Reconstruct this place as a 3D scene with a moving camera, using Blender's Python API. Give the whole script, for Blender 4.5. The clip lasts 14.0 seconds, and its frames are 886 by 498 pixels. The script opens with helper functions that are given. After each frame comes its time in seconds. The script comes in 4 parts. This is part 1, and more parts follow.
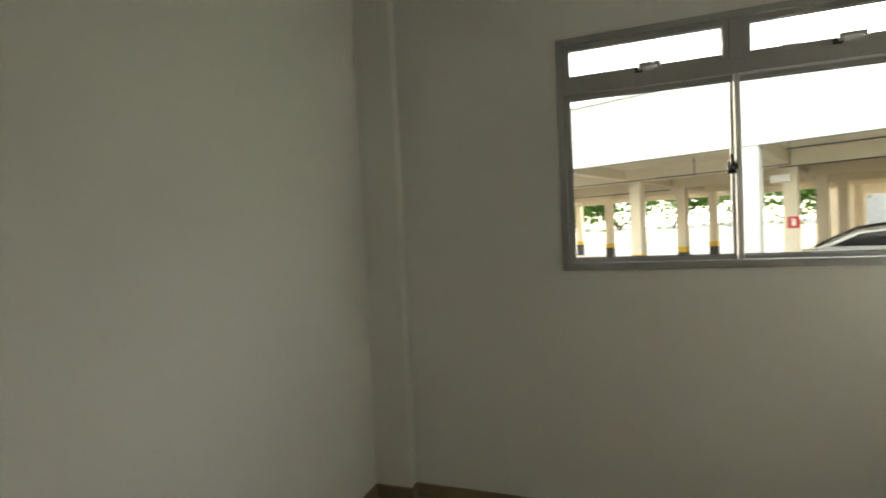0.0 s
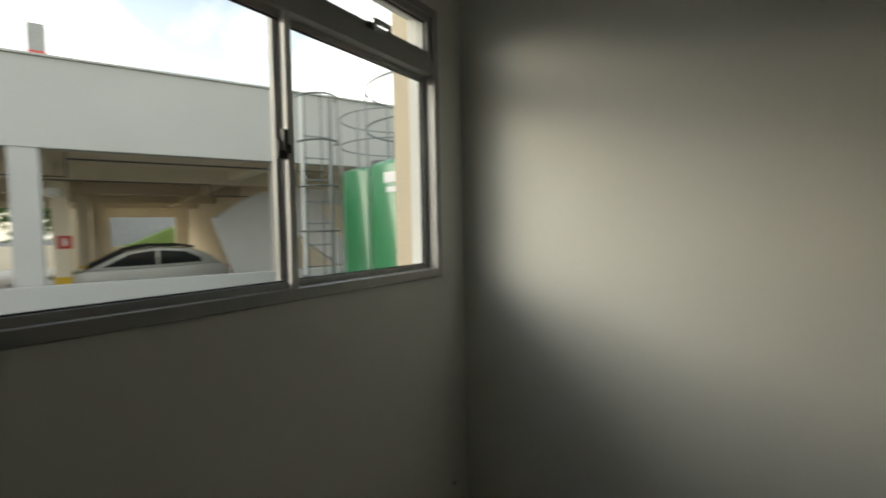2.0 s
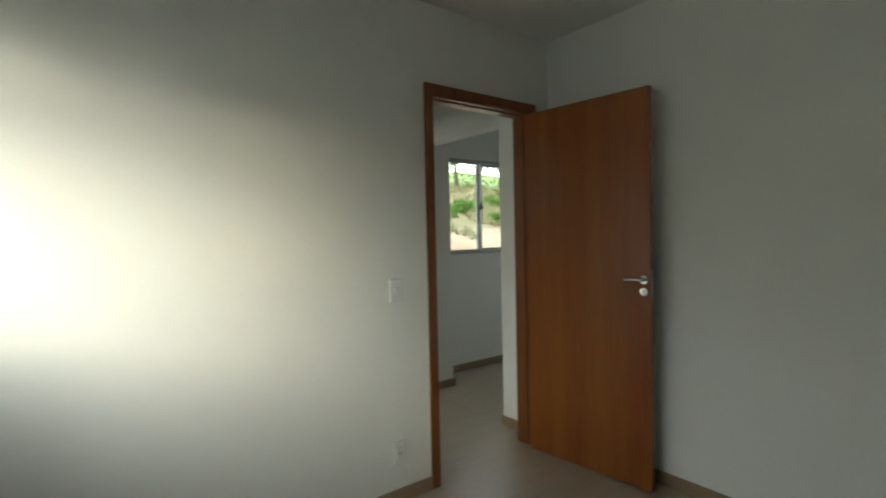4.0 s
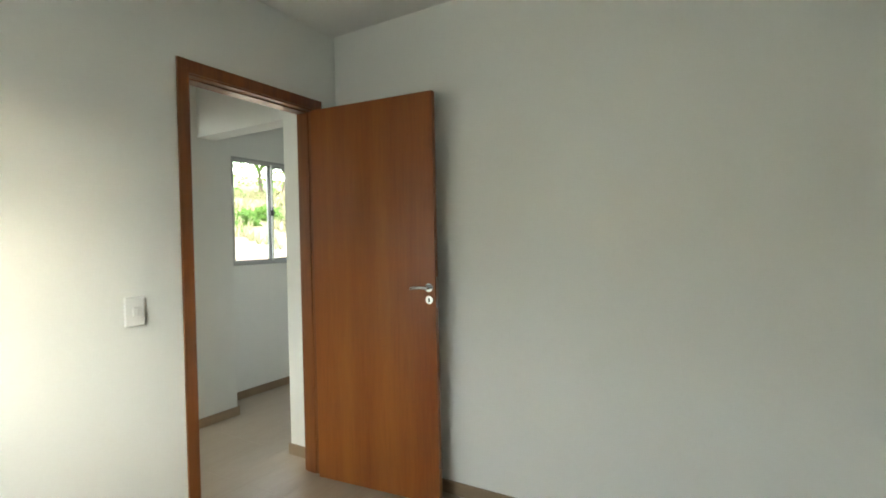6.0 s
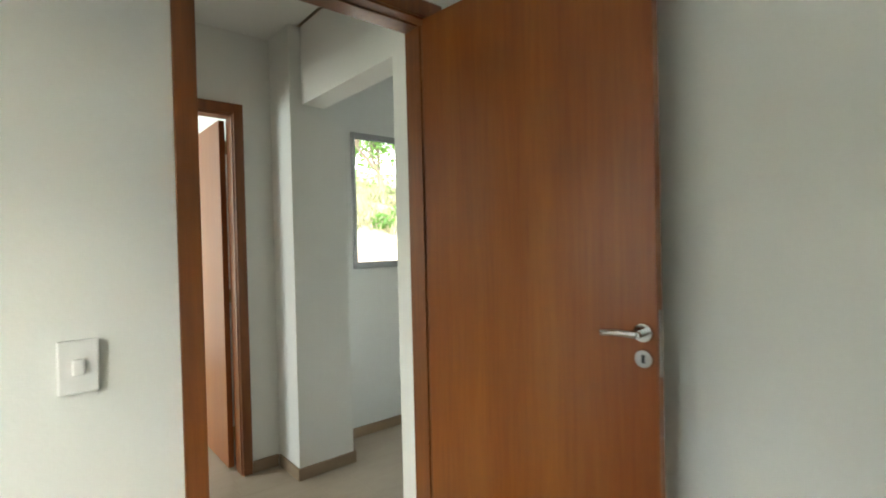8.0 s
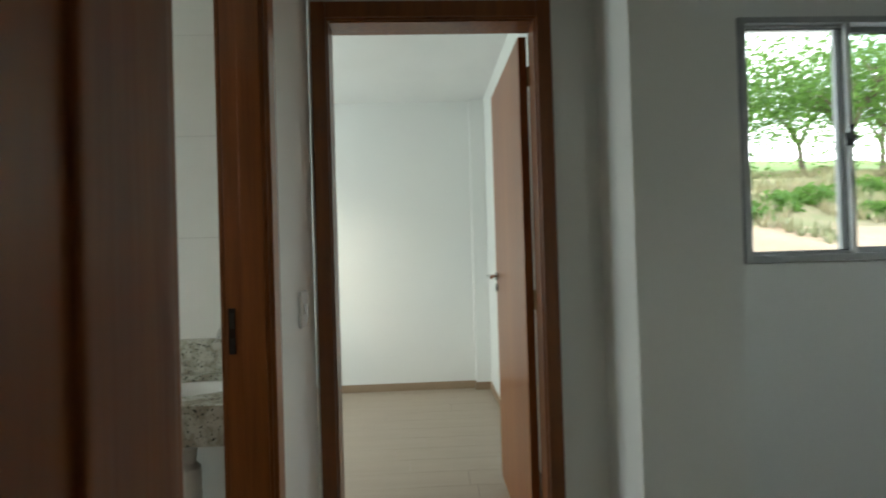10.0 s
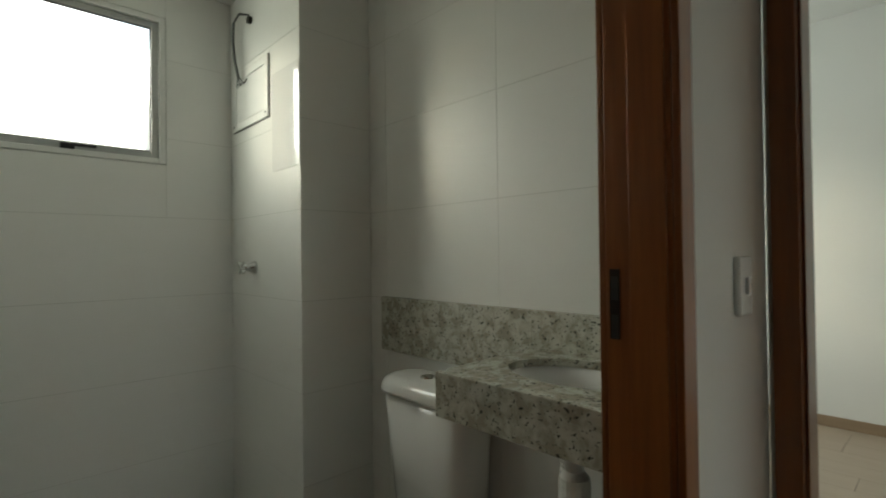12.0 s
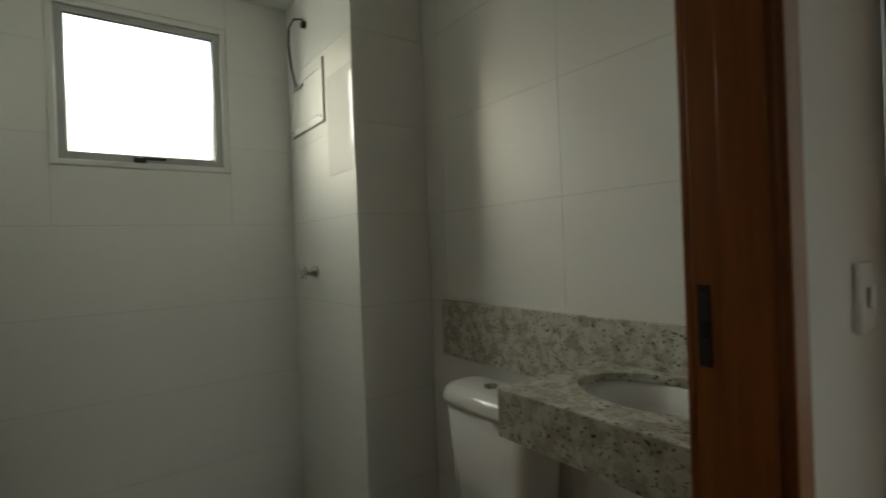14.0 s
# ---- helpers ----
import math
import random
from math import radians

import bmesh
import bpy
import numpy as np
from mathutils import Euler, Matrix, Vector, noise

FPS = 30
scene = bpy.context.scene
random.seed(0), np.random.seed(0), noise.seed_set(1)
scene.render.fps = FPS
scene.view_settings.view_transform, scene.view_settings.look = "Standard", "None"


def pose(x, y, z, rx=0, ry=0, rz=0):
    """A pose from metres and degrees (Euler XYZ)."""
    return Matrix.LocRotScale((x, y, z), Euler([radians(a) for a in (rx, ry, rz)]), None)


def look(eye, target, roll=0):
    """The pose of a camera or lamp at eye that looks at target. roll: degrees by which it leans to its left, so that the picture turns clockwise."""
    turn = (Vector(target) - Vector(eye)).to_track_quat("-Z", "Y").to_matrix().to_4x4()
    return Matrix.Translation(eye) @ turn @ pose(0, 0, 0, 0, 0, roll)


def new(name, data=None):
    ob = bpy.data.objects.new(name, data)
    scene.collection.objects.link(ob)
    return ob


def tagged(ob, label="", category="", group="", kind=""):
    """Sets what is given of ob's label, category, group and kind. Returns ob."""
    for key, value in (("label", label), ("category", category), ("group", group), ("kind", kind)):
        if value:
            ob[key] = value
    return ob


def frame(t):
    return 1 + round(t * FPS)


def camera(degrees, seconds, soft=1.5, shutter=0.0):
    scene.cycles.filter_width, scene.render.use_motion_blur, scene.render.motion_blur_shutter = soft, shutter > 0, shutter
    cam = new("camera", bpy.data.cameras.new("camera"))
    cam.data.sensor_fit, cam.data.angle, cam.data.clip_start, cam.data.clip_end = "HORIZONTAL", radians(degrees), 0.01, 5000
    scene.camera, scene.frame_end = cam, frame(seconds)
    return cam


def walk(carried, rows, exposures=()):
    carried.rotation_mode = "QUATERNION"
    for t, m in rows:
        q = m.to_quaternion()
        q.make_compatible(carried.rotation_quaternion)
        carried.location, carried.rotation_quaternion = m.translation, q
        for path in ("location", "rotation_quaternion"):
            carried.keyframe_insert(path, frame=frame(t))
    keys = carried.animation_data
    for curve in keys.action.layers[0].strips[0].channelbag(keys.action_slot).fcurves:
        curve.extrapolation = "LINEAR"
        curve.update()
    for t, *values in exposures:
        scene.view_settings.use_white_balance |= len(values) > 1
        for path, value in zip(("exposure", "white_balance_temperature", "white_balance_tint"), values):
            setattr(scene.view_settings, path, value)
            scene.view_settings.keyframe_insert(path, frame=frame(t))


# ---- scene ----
cam = camera(84.4, 14.0, soft=1.8, shutter=0.3)
PATH = [
    (0, (0.016, 0.088, 1.384), (-0.659, 1.969, 1.319), -2.7),
    (0.5, (-0.215, 0.362, 1.386), (-0.364, 2.355, 1.303), -2.1),
    (1, (-0.405, 0.662, 1.384), (0.034, 2.611, 1.288), -2.0),
    (1.5, (-0.508, 0.989, 1.392), (0.565, 2.674, 1.293), -1.6),
    (2, (-0.424, 1.331, 1.376), (1.253, 2.418, 1.292), -1.2),
    (2.5, (-0.408, 1.598, 1.405), (1.572, 1.871, 1.315), -1.3),
    (3, (-0.505, 1.543, 1.401), (1.467, 1.22, 1.325), -1.3),
    (3.5, (-0.666, 1.632, 1.373), (1.162, 0.824, 1.317), -1.1),
    (4, (-0.698, 1.706, 1.379), (0.89, 0.491, 1.322), -1.2),
    (4.2, (-0.705, 1.733, 1.378), (0.768, 0.382, 1.321), -1.2),
    (6.3, (-0.638, 1.332, 1.359), (0.391, -0.382, 1.327), -1.2),
    (6.5, (-0.517, 1.262, 1.371), (0.557, -0.425, 1.339), -1.4),
    (7, (-0.297, 1.053, 1.362), (0.919, -0.535, 1.332), -1.3),
    (7.2, (-0.24, 0.912, 1.36), (1.054, -0.613, 1.332), -1.3),
    (9.3, (0.862, 0.057, 1.265), (2.722, -0.68, 1.268), -1.6),
    (9.5, (0.986, 0.014, 1.246), (2.902, -0.561, 1.259), -1.6),
    (9.7, (1.112, 0.002, 1.254), (3.082, -0.378, 1.266), -1.6),
    (10, (1.263, -0.024, 1.256), (3.261, -0.106, 1.276), -1.7),
    (10.5, (1.478, -0.104, 1.248), (3.425, 0.357, 1.275), -1.8),
    (11, (1.605, -0.123, 1.236), (3.377, 0.804, 1.269), -1.7),
    (11.5, (1.685, -0.006, 1.198), (3.279, 1.204, 1.229), -1.1),
    (12, (1.768, 0.073, 1.16), (3.142, 1.525, 1.182), -0.7),
    (12.5, (1.844, 0.104, 1.144), (2.981, 1.749, 1.159), -0.8),
    (13, (1.838, 0.147, 1.147), (2.793, 1.903, 1.177), -1.3),
    (13.3, (1.82, 0.174, 1.163), (2.74, 1.95, 1.203), -1.4),
    (13.5, (1.819, 0.183, 1.17), (2.757, 1.949, 1.213), -1.5),
    (14, (1.829, 0.123, 1.2), (3.004, 1.741, 1.192), -2.2),
]
walk(cam, [(t, look(eye, target, roll)) for t, eye, target, roll in PATH],
     exposures=[(0.0, 2.6, 7600, 4), (0.5, 2.2, 7450, 4), (1.0, 1.85, 7300, 5), (1.5, 1.32, 7250, 5), (2.0, 0.85, 7150, 4), (2.5, 0.85, 7000, 5), (3.0, 1.3, 6800, 1), (3.5, 1.98, 6700, 0), (4.0, 2.45, 6850, 0), (6.5, 3.85, 6950, 2), (7.2, 3.85, 7000, 2), (9.5, 3.1, 6450, 0), (10.0, 2.6, 6500, -1), (11.0, 2.25, 6850, -1), (12.5, 1.85, 7100, -1), (13.5, 1.6, 7200, 0), (14.0, 1.7, 7250, 1)])

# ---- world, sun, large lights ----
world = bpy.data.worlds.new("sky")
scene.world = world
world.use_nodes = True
sky = world.node_tree.nodes.new("ShaderNodeTexSky")
sky.sky_type = "NISHITA"
sky.sun_disc = False
sky.sun_elevation = radians(18)
sky.sun_rotation = radians(317)
sky.air_density, sky.dust_density, sky.ozone_density = 1.0, 2.0, 1.5
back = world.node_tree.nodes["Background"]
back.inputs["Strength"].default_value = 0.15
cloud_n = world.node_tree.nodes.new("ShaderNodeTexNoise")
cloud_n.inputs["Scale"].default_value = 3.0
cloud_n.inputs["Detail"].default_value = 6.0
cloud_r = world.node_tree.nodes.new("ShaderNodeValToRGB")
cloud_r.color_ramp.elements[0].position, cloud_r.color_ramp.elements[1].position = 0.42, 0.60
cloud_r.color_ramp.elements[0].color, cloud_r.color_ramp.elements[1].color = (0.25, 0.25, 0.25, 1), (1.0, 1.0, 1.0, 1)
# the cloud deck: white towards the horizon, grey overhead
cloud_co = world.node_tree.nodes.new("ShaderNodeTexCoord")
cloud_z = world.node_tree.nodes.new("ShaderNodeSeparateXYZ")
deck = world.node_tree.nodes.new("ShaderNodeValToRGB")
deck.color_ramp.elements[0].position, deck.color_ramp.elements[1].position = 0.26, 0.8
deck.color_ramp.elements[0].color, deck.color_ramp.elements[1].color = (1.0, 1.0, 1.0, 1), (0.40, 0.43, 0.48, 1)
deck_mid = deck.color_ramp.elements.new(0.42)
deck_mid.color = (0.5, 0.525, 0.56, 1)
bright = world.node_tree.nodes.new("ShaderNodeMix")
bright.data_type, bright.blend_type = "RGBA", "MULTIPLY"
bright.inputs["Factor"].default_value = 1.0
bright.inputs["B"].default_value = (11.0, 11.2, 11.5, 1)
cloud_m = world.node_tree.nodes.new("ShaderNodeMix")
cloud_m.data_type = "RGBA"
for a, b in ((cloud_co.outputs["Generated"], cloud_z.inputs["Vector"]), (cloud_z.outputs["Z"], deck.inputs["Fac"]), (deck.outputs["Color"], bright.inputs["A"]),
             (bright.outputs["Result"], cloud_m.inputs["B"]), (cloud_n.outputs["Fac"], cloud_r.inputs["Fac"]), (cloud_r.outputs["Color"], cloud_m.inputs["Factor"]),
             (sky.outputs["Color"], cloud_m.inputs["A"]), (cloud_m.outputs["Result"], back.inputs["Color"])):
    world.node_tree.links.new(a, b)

SUN_FROM = Vector((-0.65, 0.69, 0.31))
sun = new("sun", bpy.data.lights.new("sun", "SUN"))
sun.data.energy, sun.data.angle, sun.data.color = 0.34, radians(36.0), (0.93, 0.97, 1.0)
sun.matrix_world = look(SUN_FROM * 50, (0, 0, 0))


def window_lamp(name, eye, target, w, h, watts, colour=(0.93, 0.97, 1.0)):
    """Daylight that comes in through an opening."""
    lamp = new(name, bpy.data.lights.new(name, "AREA"))
    lamp.data.shape, lamp.data.size, lamp.data.size_y, lamp.data.energy, lamp.data.color = "RECTANGLE", w, h, watts, colour
    lamp.matrix_world = look(eye, target)
    return lamp


window_lamp("daylight_bathroom", (2.04, 2.53, 1.87), (2.04, 0.9, 1.25), 0.54, 0.54, 0.8, (0.95, 0.985, 0.92))
window_lamp("daylight_bedroom", (4.55, 2.5, 1.7), (4.55, 0, 1.5), 1.4, 1.0, 4.8, (0.88, 0.92, 1.0))

# ---- materials ----


def material(name, colour, rough=0.6, metal=0.0, vary=0.08, scale=3.0, bump=0.02, fine=60.0, colour2=None, stretch=(1, 1, 1), spec=0.5, piece=0.0, coat=0.0):
    """A surface with a broad and a fine variation, and a fine relief."""
    m = bpy.data.materials.new(name)
    m.use_nodes = True
    nt = m.node_tree
    n, l = nt.nodes, nt.links
    b = n["Principled BSDF"]
    b.inputs["Roughness"].default_value, b.inputs["Metallic"].default_value = rough, metal
    b.inputs["Specular IOR Level"].default_value = spec
    b.inputs["Coat Weight"].default_value = coat
    co = n.new("ShaderNodeTexCoord")
    mp = n.new("ShaderNodeMapping")
    mp.inputs["Scale"].default_value = stretch
    l.new(co.outputs["Object"], mp.inputs["Vector"])
    big = n.new("ShaderNodeTexNoise")
    big.inputs["Scale"].default_value, big.inputs["Detail"].default_value = scale, 4
    small = n.new("ShaderNodeTexNoise")
    small.inputs["Scale"].default_value, small.inputs["Detail"].default_value = fine, 3
    l.new(mp.outputs["Vector"], big.inputs["Vector"])
    l.new(mp.outputs["Vector"], small.inputs["Vector"])
    add = n.new("ShaderNodeMath")
    add.operation = "MULTIPLY_ADD"
    add.inputs[1].default_value = 0.4
    l.new(small.outputs["Fac"], add.inputs[0])
    l.new(big.outputs["Fac"], add.inputs[2])
    if piece:
        info = n.new("ShaderNodeObjectInfo")
        more = n.new("ShaderNodeMath")
        more.operation = "MULTIPLY_ADD"
        more.inputs[1].default_value = piece
        l.new(info.outputs["Random"], more.inputs[0])
        l.new(add.outputs[0], more.inputs[2])
        add = more
    ramp = n.new("ShaderNodeValToRGB")
    ramp.color_ramp.elements[0].position, ramp.color_ramp.elements[1].position = 0.45, 0.95 + piece
    c2 = colour2 or tuple(c * (1 - 2 * vary) for c in colour)
    ramp.color_ramp.elements[0].color, ramp.color_ramp.elements[1].color = (*c2, 1), (*colour, 1)
    l.new(add.outputs[0], ramp.inputs["Fac"])
    l.new(ramp.outputs["Color"], b.inputs["Base Color"])
    if bump:
        bp = n.new("ShaderNodeBump")
        bp.inputs["Strength"].default_value, bp.inputs["Distance"].default_value = min(1.0, bump * 10), 0.004
        l.new(small.outputs["Fac"], bp.inputs["Height"])
        l.new(bp.outputs["Normal"], b.inputs["Normal"])
    return m


def glass_material(name, rough=0.0, tint=(1, 1, 1)):
    m = bpy.data.materials.new(name)
    m.use_nodes = True
    b = m.node_tree.nodes["Principled BSDF"]
    b.inputs["Base Color"].default_value = (*tint, 1)
    b.inputs["Roughness"].default_value, b.inputs["Transmission Weight"].default_value, b.inputs["IOR"].default_value = rough, 1.0, 1.02
    return m


PAINT = material("white_wall_paint", (0.87, 0.88, 0.845), 0.75, vary=0.02, scale=1.2, bump=0.012, fine=90, spec=0.3)
CEIL = material("white_ceiling_paint", (0.86, 0.865, 0.84), 0.8, vary=0.02, bump=0.03, fine=70, spec=0.3)
WOOD = material("varnished_door_veneer", (0.345, 0.118, 0.024), 0.34, vary=0.1, scale=1.7, fine=20, bump=0.012, colour2=(0.235, 0.060, 0.013), stretch=(4, 4, 0.25), coat=0.1)
FRAME_WOOD = material("varnished_frame_wood", (0.27, 0.09, 0.022), 0.32, vary=0.1, scale=5.0, fine=22, bump=0.012, colour2=(0.175, 0.052, 0.014), stretch=(7, 7, 0.35), coat=0.15)
PLANK = material("oak_vinyl_plank", (0.42, 0.345, 0.26), 0.38, vary=0.1, scale=4.0, fine=30, bump=0.01, colour2=(0.385, 0.31, 0.23), stretch=(8, 0.5, 8), piece=0.07)
SKIRT = material("oak_skirting", (0.36, 0.26, 0.17), 0.45, scale=4.0, fine=30, bump=0.01, stretch=(1, 1, 8))
ALU = material("grey_anodised_aluminium", (0.43, 0.435, 0.43), 0.5, metal=0.3, vary=0.06, bump=0.004)
WHITE_OR_LIT_ALU = material("white_or_lit_aluminium", (0.74, 0.74, 0.72), 0.35, vary=0.03, bump=0.003)
BLACK = material("black_plastic", (0.022, 0.022, 0.024), 0.4, vary=0.1, bump=0.003)
RUBBER = material("black_rubber_gasket", (0.02, 0.02, 0.022), 0.7, bump=0.003)
CHROME = material("chrome", (0.66, 0.66, 0.66), 0.14, metal=1.0, vary=0.03, bump=0)
BRASS = material("dull_brass_hinge", (0.42, 0.30, 0.16), 0.35, metal=0.9, bump=0.003)
DARKMETAL = material("dark_strike_plate", (0.03, 0.026, 0.022), 0.45, metal=0.6, bump=0.003)
PLASTIC = material("white_glossy_plastic", (0.90, 0.90, 0.88), 0.25, vary=0.01, bump=0)
CERAMIC = material("white_glazed_ceramic", (0.83, 0.83, 0.82), 0.08, vary=0.01, bump=0, coat=0.3)
TILE = material("white_glazed_wall_tile", (0.77, 0.77, 0.75), 0.36, vary=0.015, scale=1.0, bump=0.002, fine=9, piece=0.02, spec=0.35)
GROUT = material("pale_grey_grout", (0.60, 0.60, 0.57), 0.9, bump=0.02)
BATHFLOOR = material("pale_grey_floor_tile", (0.55, 0.54, 0.51), 0.3, bump=0.004)
GLASS = glass_material("window_glass")
FROST = glass_material("frosted_glass", 0.35)

GRANITE = bpy.data.materials.new("speckled_cream_granite")
GRANITE.use_nodes = True
gn, gl = GRANITE.node_tree.nodes, GRANITE.node_tree.links
gb = gn["Principled BSDF"]
gb.inputs["Roughness"].default_value = 0.16
gco = gn.new("ShaderNodeTexCoord")
gv = gn.new("ShaderNodeTexVoronoi")
gv.inputs["Scale"].default_value = 70
gnoise = gn.new("ShaderNodeTexNoise")
gnoise.inputs["Scale"].default_value, gnoise.inputs["Detail"].default_value, gnoise.inputs["Distortion"].default_value = 30, 8, 0.4
gspot = gn.new("ShaderNodeTexNoise")
gspot.inputs["Scale"].default_value, gspot.inputs["Detail"].default_value, gspot.inputs["Distortion"].default_value = 125, 3, 0.4
for q in (gv, gnoise, gspot):
    gl.new(gco.outputs["Object"], q.inputs["Vector"])
gr1 = gn.new("ShaderNodeValToRGB")
gr1.color_ramp.elements[0].position, gr1.color_ramp.elements[1].position = 0.40, 0.60
gr1.color_ramp.elements[0].color, gr1.color_ramp.elements[1].color = (0.37, 0.345, 0.28, 1), (0.57, 0.57, 0.51, 1)
gl.new(gnoise.outputs["Fac"], gr1.inputs["Fac"])
gr2 = gn.new("ShaderNodeValToRGB")
gr2.color_ramp.elements[0].position, gr2.color_ramp.elements[1].position = 0.60, 0.665
gr2.color_ramp.elements[0].color, gr2.color_ramp.elements[1].color = (0, 0, 0, 1), (1, 1, 1, 1)
gl.new(gspot.outputs["Fac"], gr2.inputs["Fac"])
gm = gn.new("ShaderNodeMix")
gm.data_type = "RGBA"
gm.inputs["B"].default_value = (0.055, 0.06, 0.05, 1)
gl.new(gr2.outputs["Color"], gm.inputs["Factor"])
gl.new(gr1.outputs["Color"], gm.inputs["A"])
gl.new(gm.outputs["Result"], gb.inputs["Base Color"])

CREAM = material("cream_facade_paint", (0.66, 0.58, 0.44), 0.85, vary=0.04, bump=0.05, fine=40)
GREYFACADE = material("pale_grey_facade_paint", (0.53, 0.52, 0.485), 0.85, vary=0.05, scale=0.6, bump=0.03, fine=20)
PALEFACADE = material("pale_ramp_paint", (0.62, 0.62, 0.61), 0.7, vary=0.06, scale=0.8, bump=0.03, fine=20)
GARAGE = material("off_white_garage_paint", (0.87, 0.78, 0.62), 0.8, vary=0.06, scale=0.8, bump=0.03, fine=20)
CONCRETE = material("smooth_concrete_floor", (0.62, 0.59, 0.53), 0.7, vary=0.1, scale=0.7, bump=0.03, fine=15)
YELLOW = material("yellow_safety_paint", (0.80, 0.50, 0.04), 0.6, bump=0.01)
BLACKPAINT = material("black_safety_paint", (0.03, 0.03, 0.03), 0.6, bump=0.01)
RED = material("red_sign_paint", (0.60, 0.05, 0.04), 0.5, bump=0.005)
ORANGE = material("orange_cone_plastic", (0.75, 0.14, 0.04), 0.5, bump=0.005)
GREEN = material("green_tank_gelcoat", (0.042, 0.235, 0.10), 0.24, vary=0.08, scale=1.2, bump=0.006, fine=12, coat=0.4)
GALV = material("galvanised_steel", (0.27, 0.285, 0.28), 0.45, metal=0.7, vary=0.08, bump=0.01)
HOOP = material("weathered_green_grey_steel", (0.11, 0.125, 0.115), 0.4, metal=0.5, vary=0.1, bump=0.01)
STACK = material("grey_stack_render", (0.36, 0.36, 0.35), 0.85, bump=0.03, fine=12)
CONDUIT = material("dark_grey_conduit", (0.10, 0.10, 0.10), 0.5, bump=0.003)
CARPAINT = material("silver_white_car_paint", (0.60, 0.60, 0.58), 0.25, metal=0.2, vary=0.02, bump=0, coat=0.6)
CARGLASS = material("dark_car_glass", (0.02, 0.022, 0.025), 0.08, bump=0)
GRASS = material("dry_grass_bank", (0.12, 0.15, 0.055), 0.95, vary=0.2, scale=1.3, bump=0.1, fine=9, colour2=(0.26, 0.20, 0.13))
LAWN = material("bright_green_slope", (0.20, 0.27, 0.07), 0.95, vary=0.2, scale=0.7, bump=0.08, fine=8, colour2=(0.13, 0.19, 0.05))
SAND = material("pale_dry_earth", (0.41, 0.30, 0.20), 0.95, vary=0.15, scale=0.8, bump=0.08, fine=10)
EARTH = material("asphalt_yard", (0.16, 0.155, 0.145), 0.9, vary=0.15, scale=0.5, bump=0.05, fine=12)
BARK = material("grey_brown_bark", (0.16, 0.125, 0.095), 0.9, vary=0.2, scale=6, bump=0.09, fine=30, stretch=(4, 4, 0.7))
LEAF = material("sunlit_leaves", (0.11, 0.22, 0.035), 0.6, vary=0.25, scale=1.5, bump=0, colour2=(0.05, 0.12, 0.02))
# thin leaves let some light through
leaf_nt = LEAF.node_tree
leaf_out, leaf_body = leaf_nt.nodes["Material Output"], leaf_nt.nodes["Principled BSDF"]
leaf_glow = leaf_nt.nodes.new("ShaderNodeBsdfTranslucent")
leaf_glow.inputs["Color"].default_value = (0.16, 0.27, 0.06, 1)
leaf_mix = leaf_nt.nodes.new("ShaderNodeMixShader")
leaf_mix.inputs["Fac"].default_value = 0.5
for a, b in ((leaf_body.outputs["BSDF"], leaf_mix.inputs[1]), (leaf_glow.outputs["BSDF"], leaf_mix.inputs[2]), (leaf_mix.outputs["Shader"], leaf_out.inputs["Surface"])):
    leaf_nt.links.new(a, b)
ROOFRED = material("terracotta_roof", (0.42, 0.17, 0.09), 0.85, vary=0.15, scale=2, bump=0.05)

# ---- mesh helpers ----


def box(bm, x0, x1, y0, y1, z0, z1, bevel=0.0):
    """Adds a box, with its edges bevelled where asked."""
    r = bmesh.ops.create_cube(bm, size=1.0, matrix=Matrix.LocRotScale(((x0 + x1) / 2, (y0 + y1) / 2, (z0 + z1) / 2), None, (abs(x1 - x0), abs(y1 - y0), abs(z1 - z0))))
    if bevel:
        edges = list({e for v in r["verts"] for e in v.link_edges})
        bmesh.ops.bevel(bm, geom=edges, offset=bevel, segments=2, affect="EDGES", profile=0.6)
    return bm


def rod(bm, a, b, r0, r1=None, sides=12):
    """Adds a round bar from a to b."""
    a, b = Vector(a), Vector(b)
    d = b - a
    m = Matrix.Translation((a + b) / 2) @ d.to_track_quat("Z", "Y").to_matrix().to_4x4()
    bmesh.ops.create_cone(bm, cap_ends=True, segments=sides, radius1=r0, radius2=r0 if r1 is None else r1, depth=d.length, matrix=m)
    return bm


def prism(bm, outline, y0, y1):
    """Adds an outline of (x, z) drawn out from y0 to y1."""
    front = [bm.verts.new((x, y0, z)) for x, z in outline]
    rear = [bm.verts.new((x, y1, z)) for x, z in outline]
    bm.faces.new(front)
    bm.faces.new(rear[::-1])
    for i in range(len(front)):
        j = (i + 1) % len(front)
        bm.faces.new((front[i], rear[i], rear[j], front[j]))
    bmesh.ops.recalc_face_normals(bm, faces=bm.faces[:])
    return bm


def lathe(bm, profile, centre=(0, 0, 0), sides=32, sx=1.0, sy=1.0):
    """Adds a turned shape from (radius, height) rings."""
    rings = []
    for r, z in profile:
        rings.append([bm.verts.new((centre[0] + sx * r * math.cos(2 * math.pi * i / sides), centre[1] + sy * r * math.sin(2 * math.pi * i / sides), centre[2] + z)) for i in range(sides)])
    for a, b in zip(rings, rings[1:]):
        for i in range(sides):
            j = (i + 1) % sides
            bm.faces.new((a[i], a[j], b[j], b[i]))
    bm.faces.new(rings[0][::-1])
    bm.faces.new(rings[-1])
    bmesh.ops.recalc_face_normals(bm, faces=bm.faces[:])
    return bm


def B(*a, **k):
    return box(bmesh.new(), *a, **k)


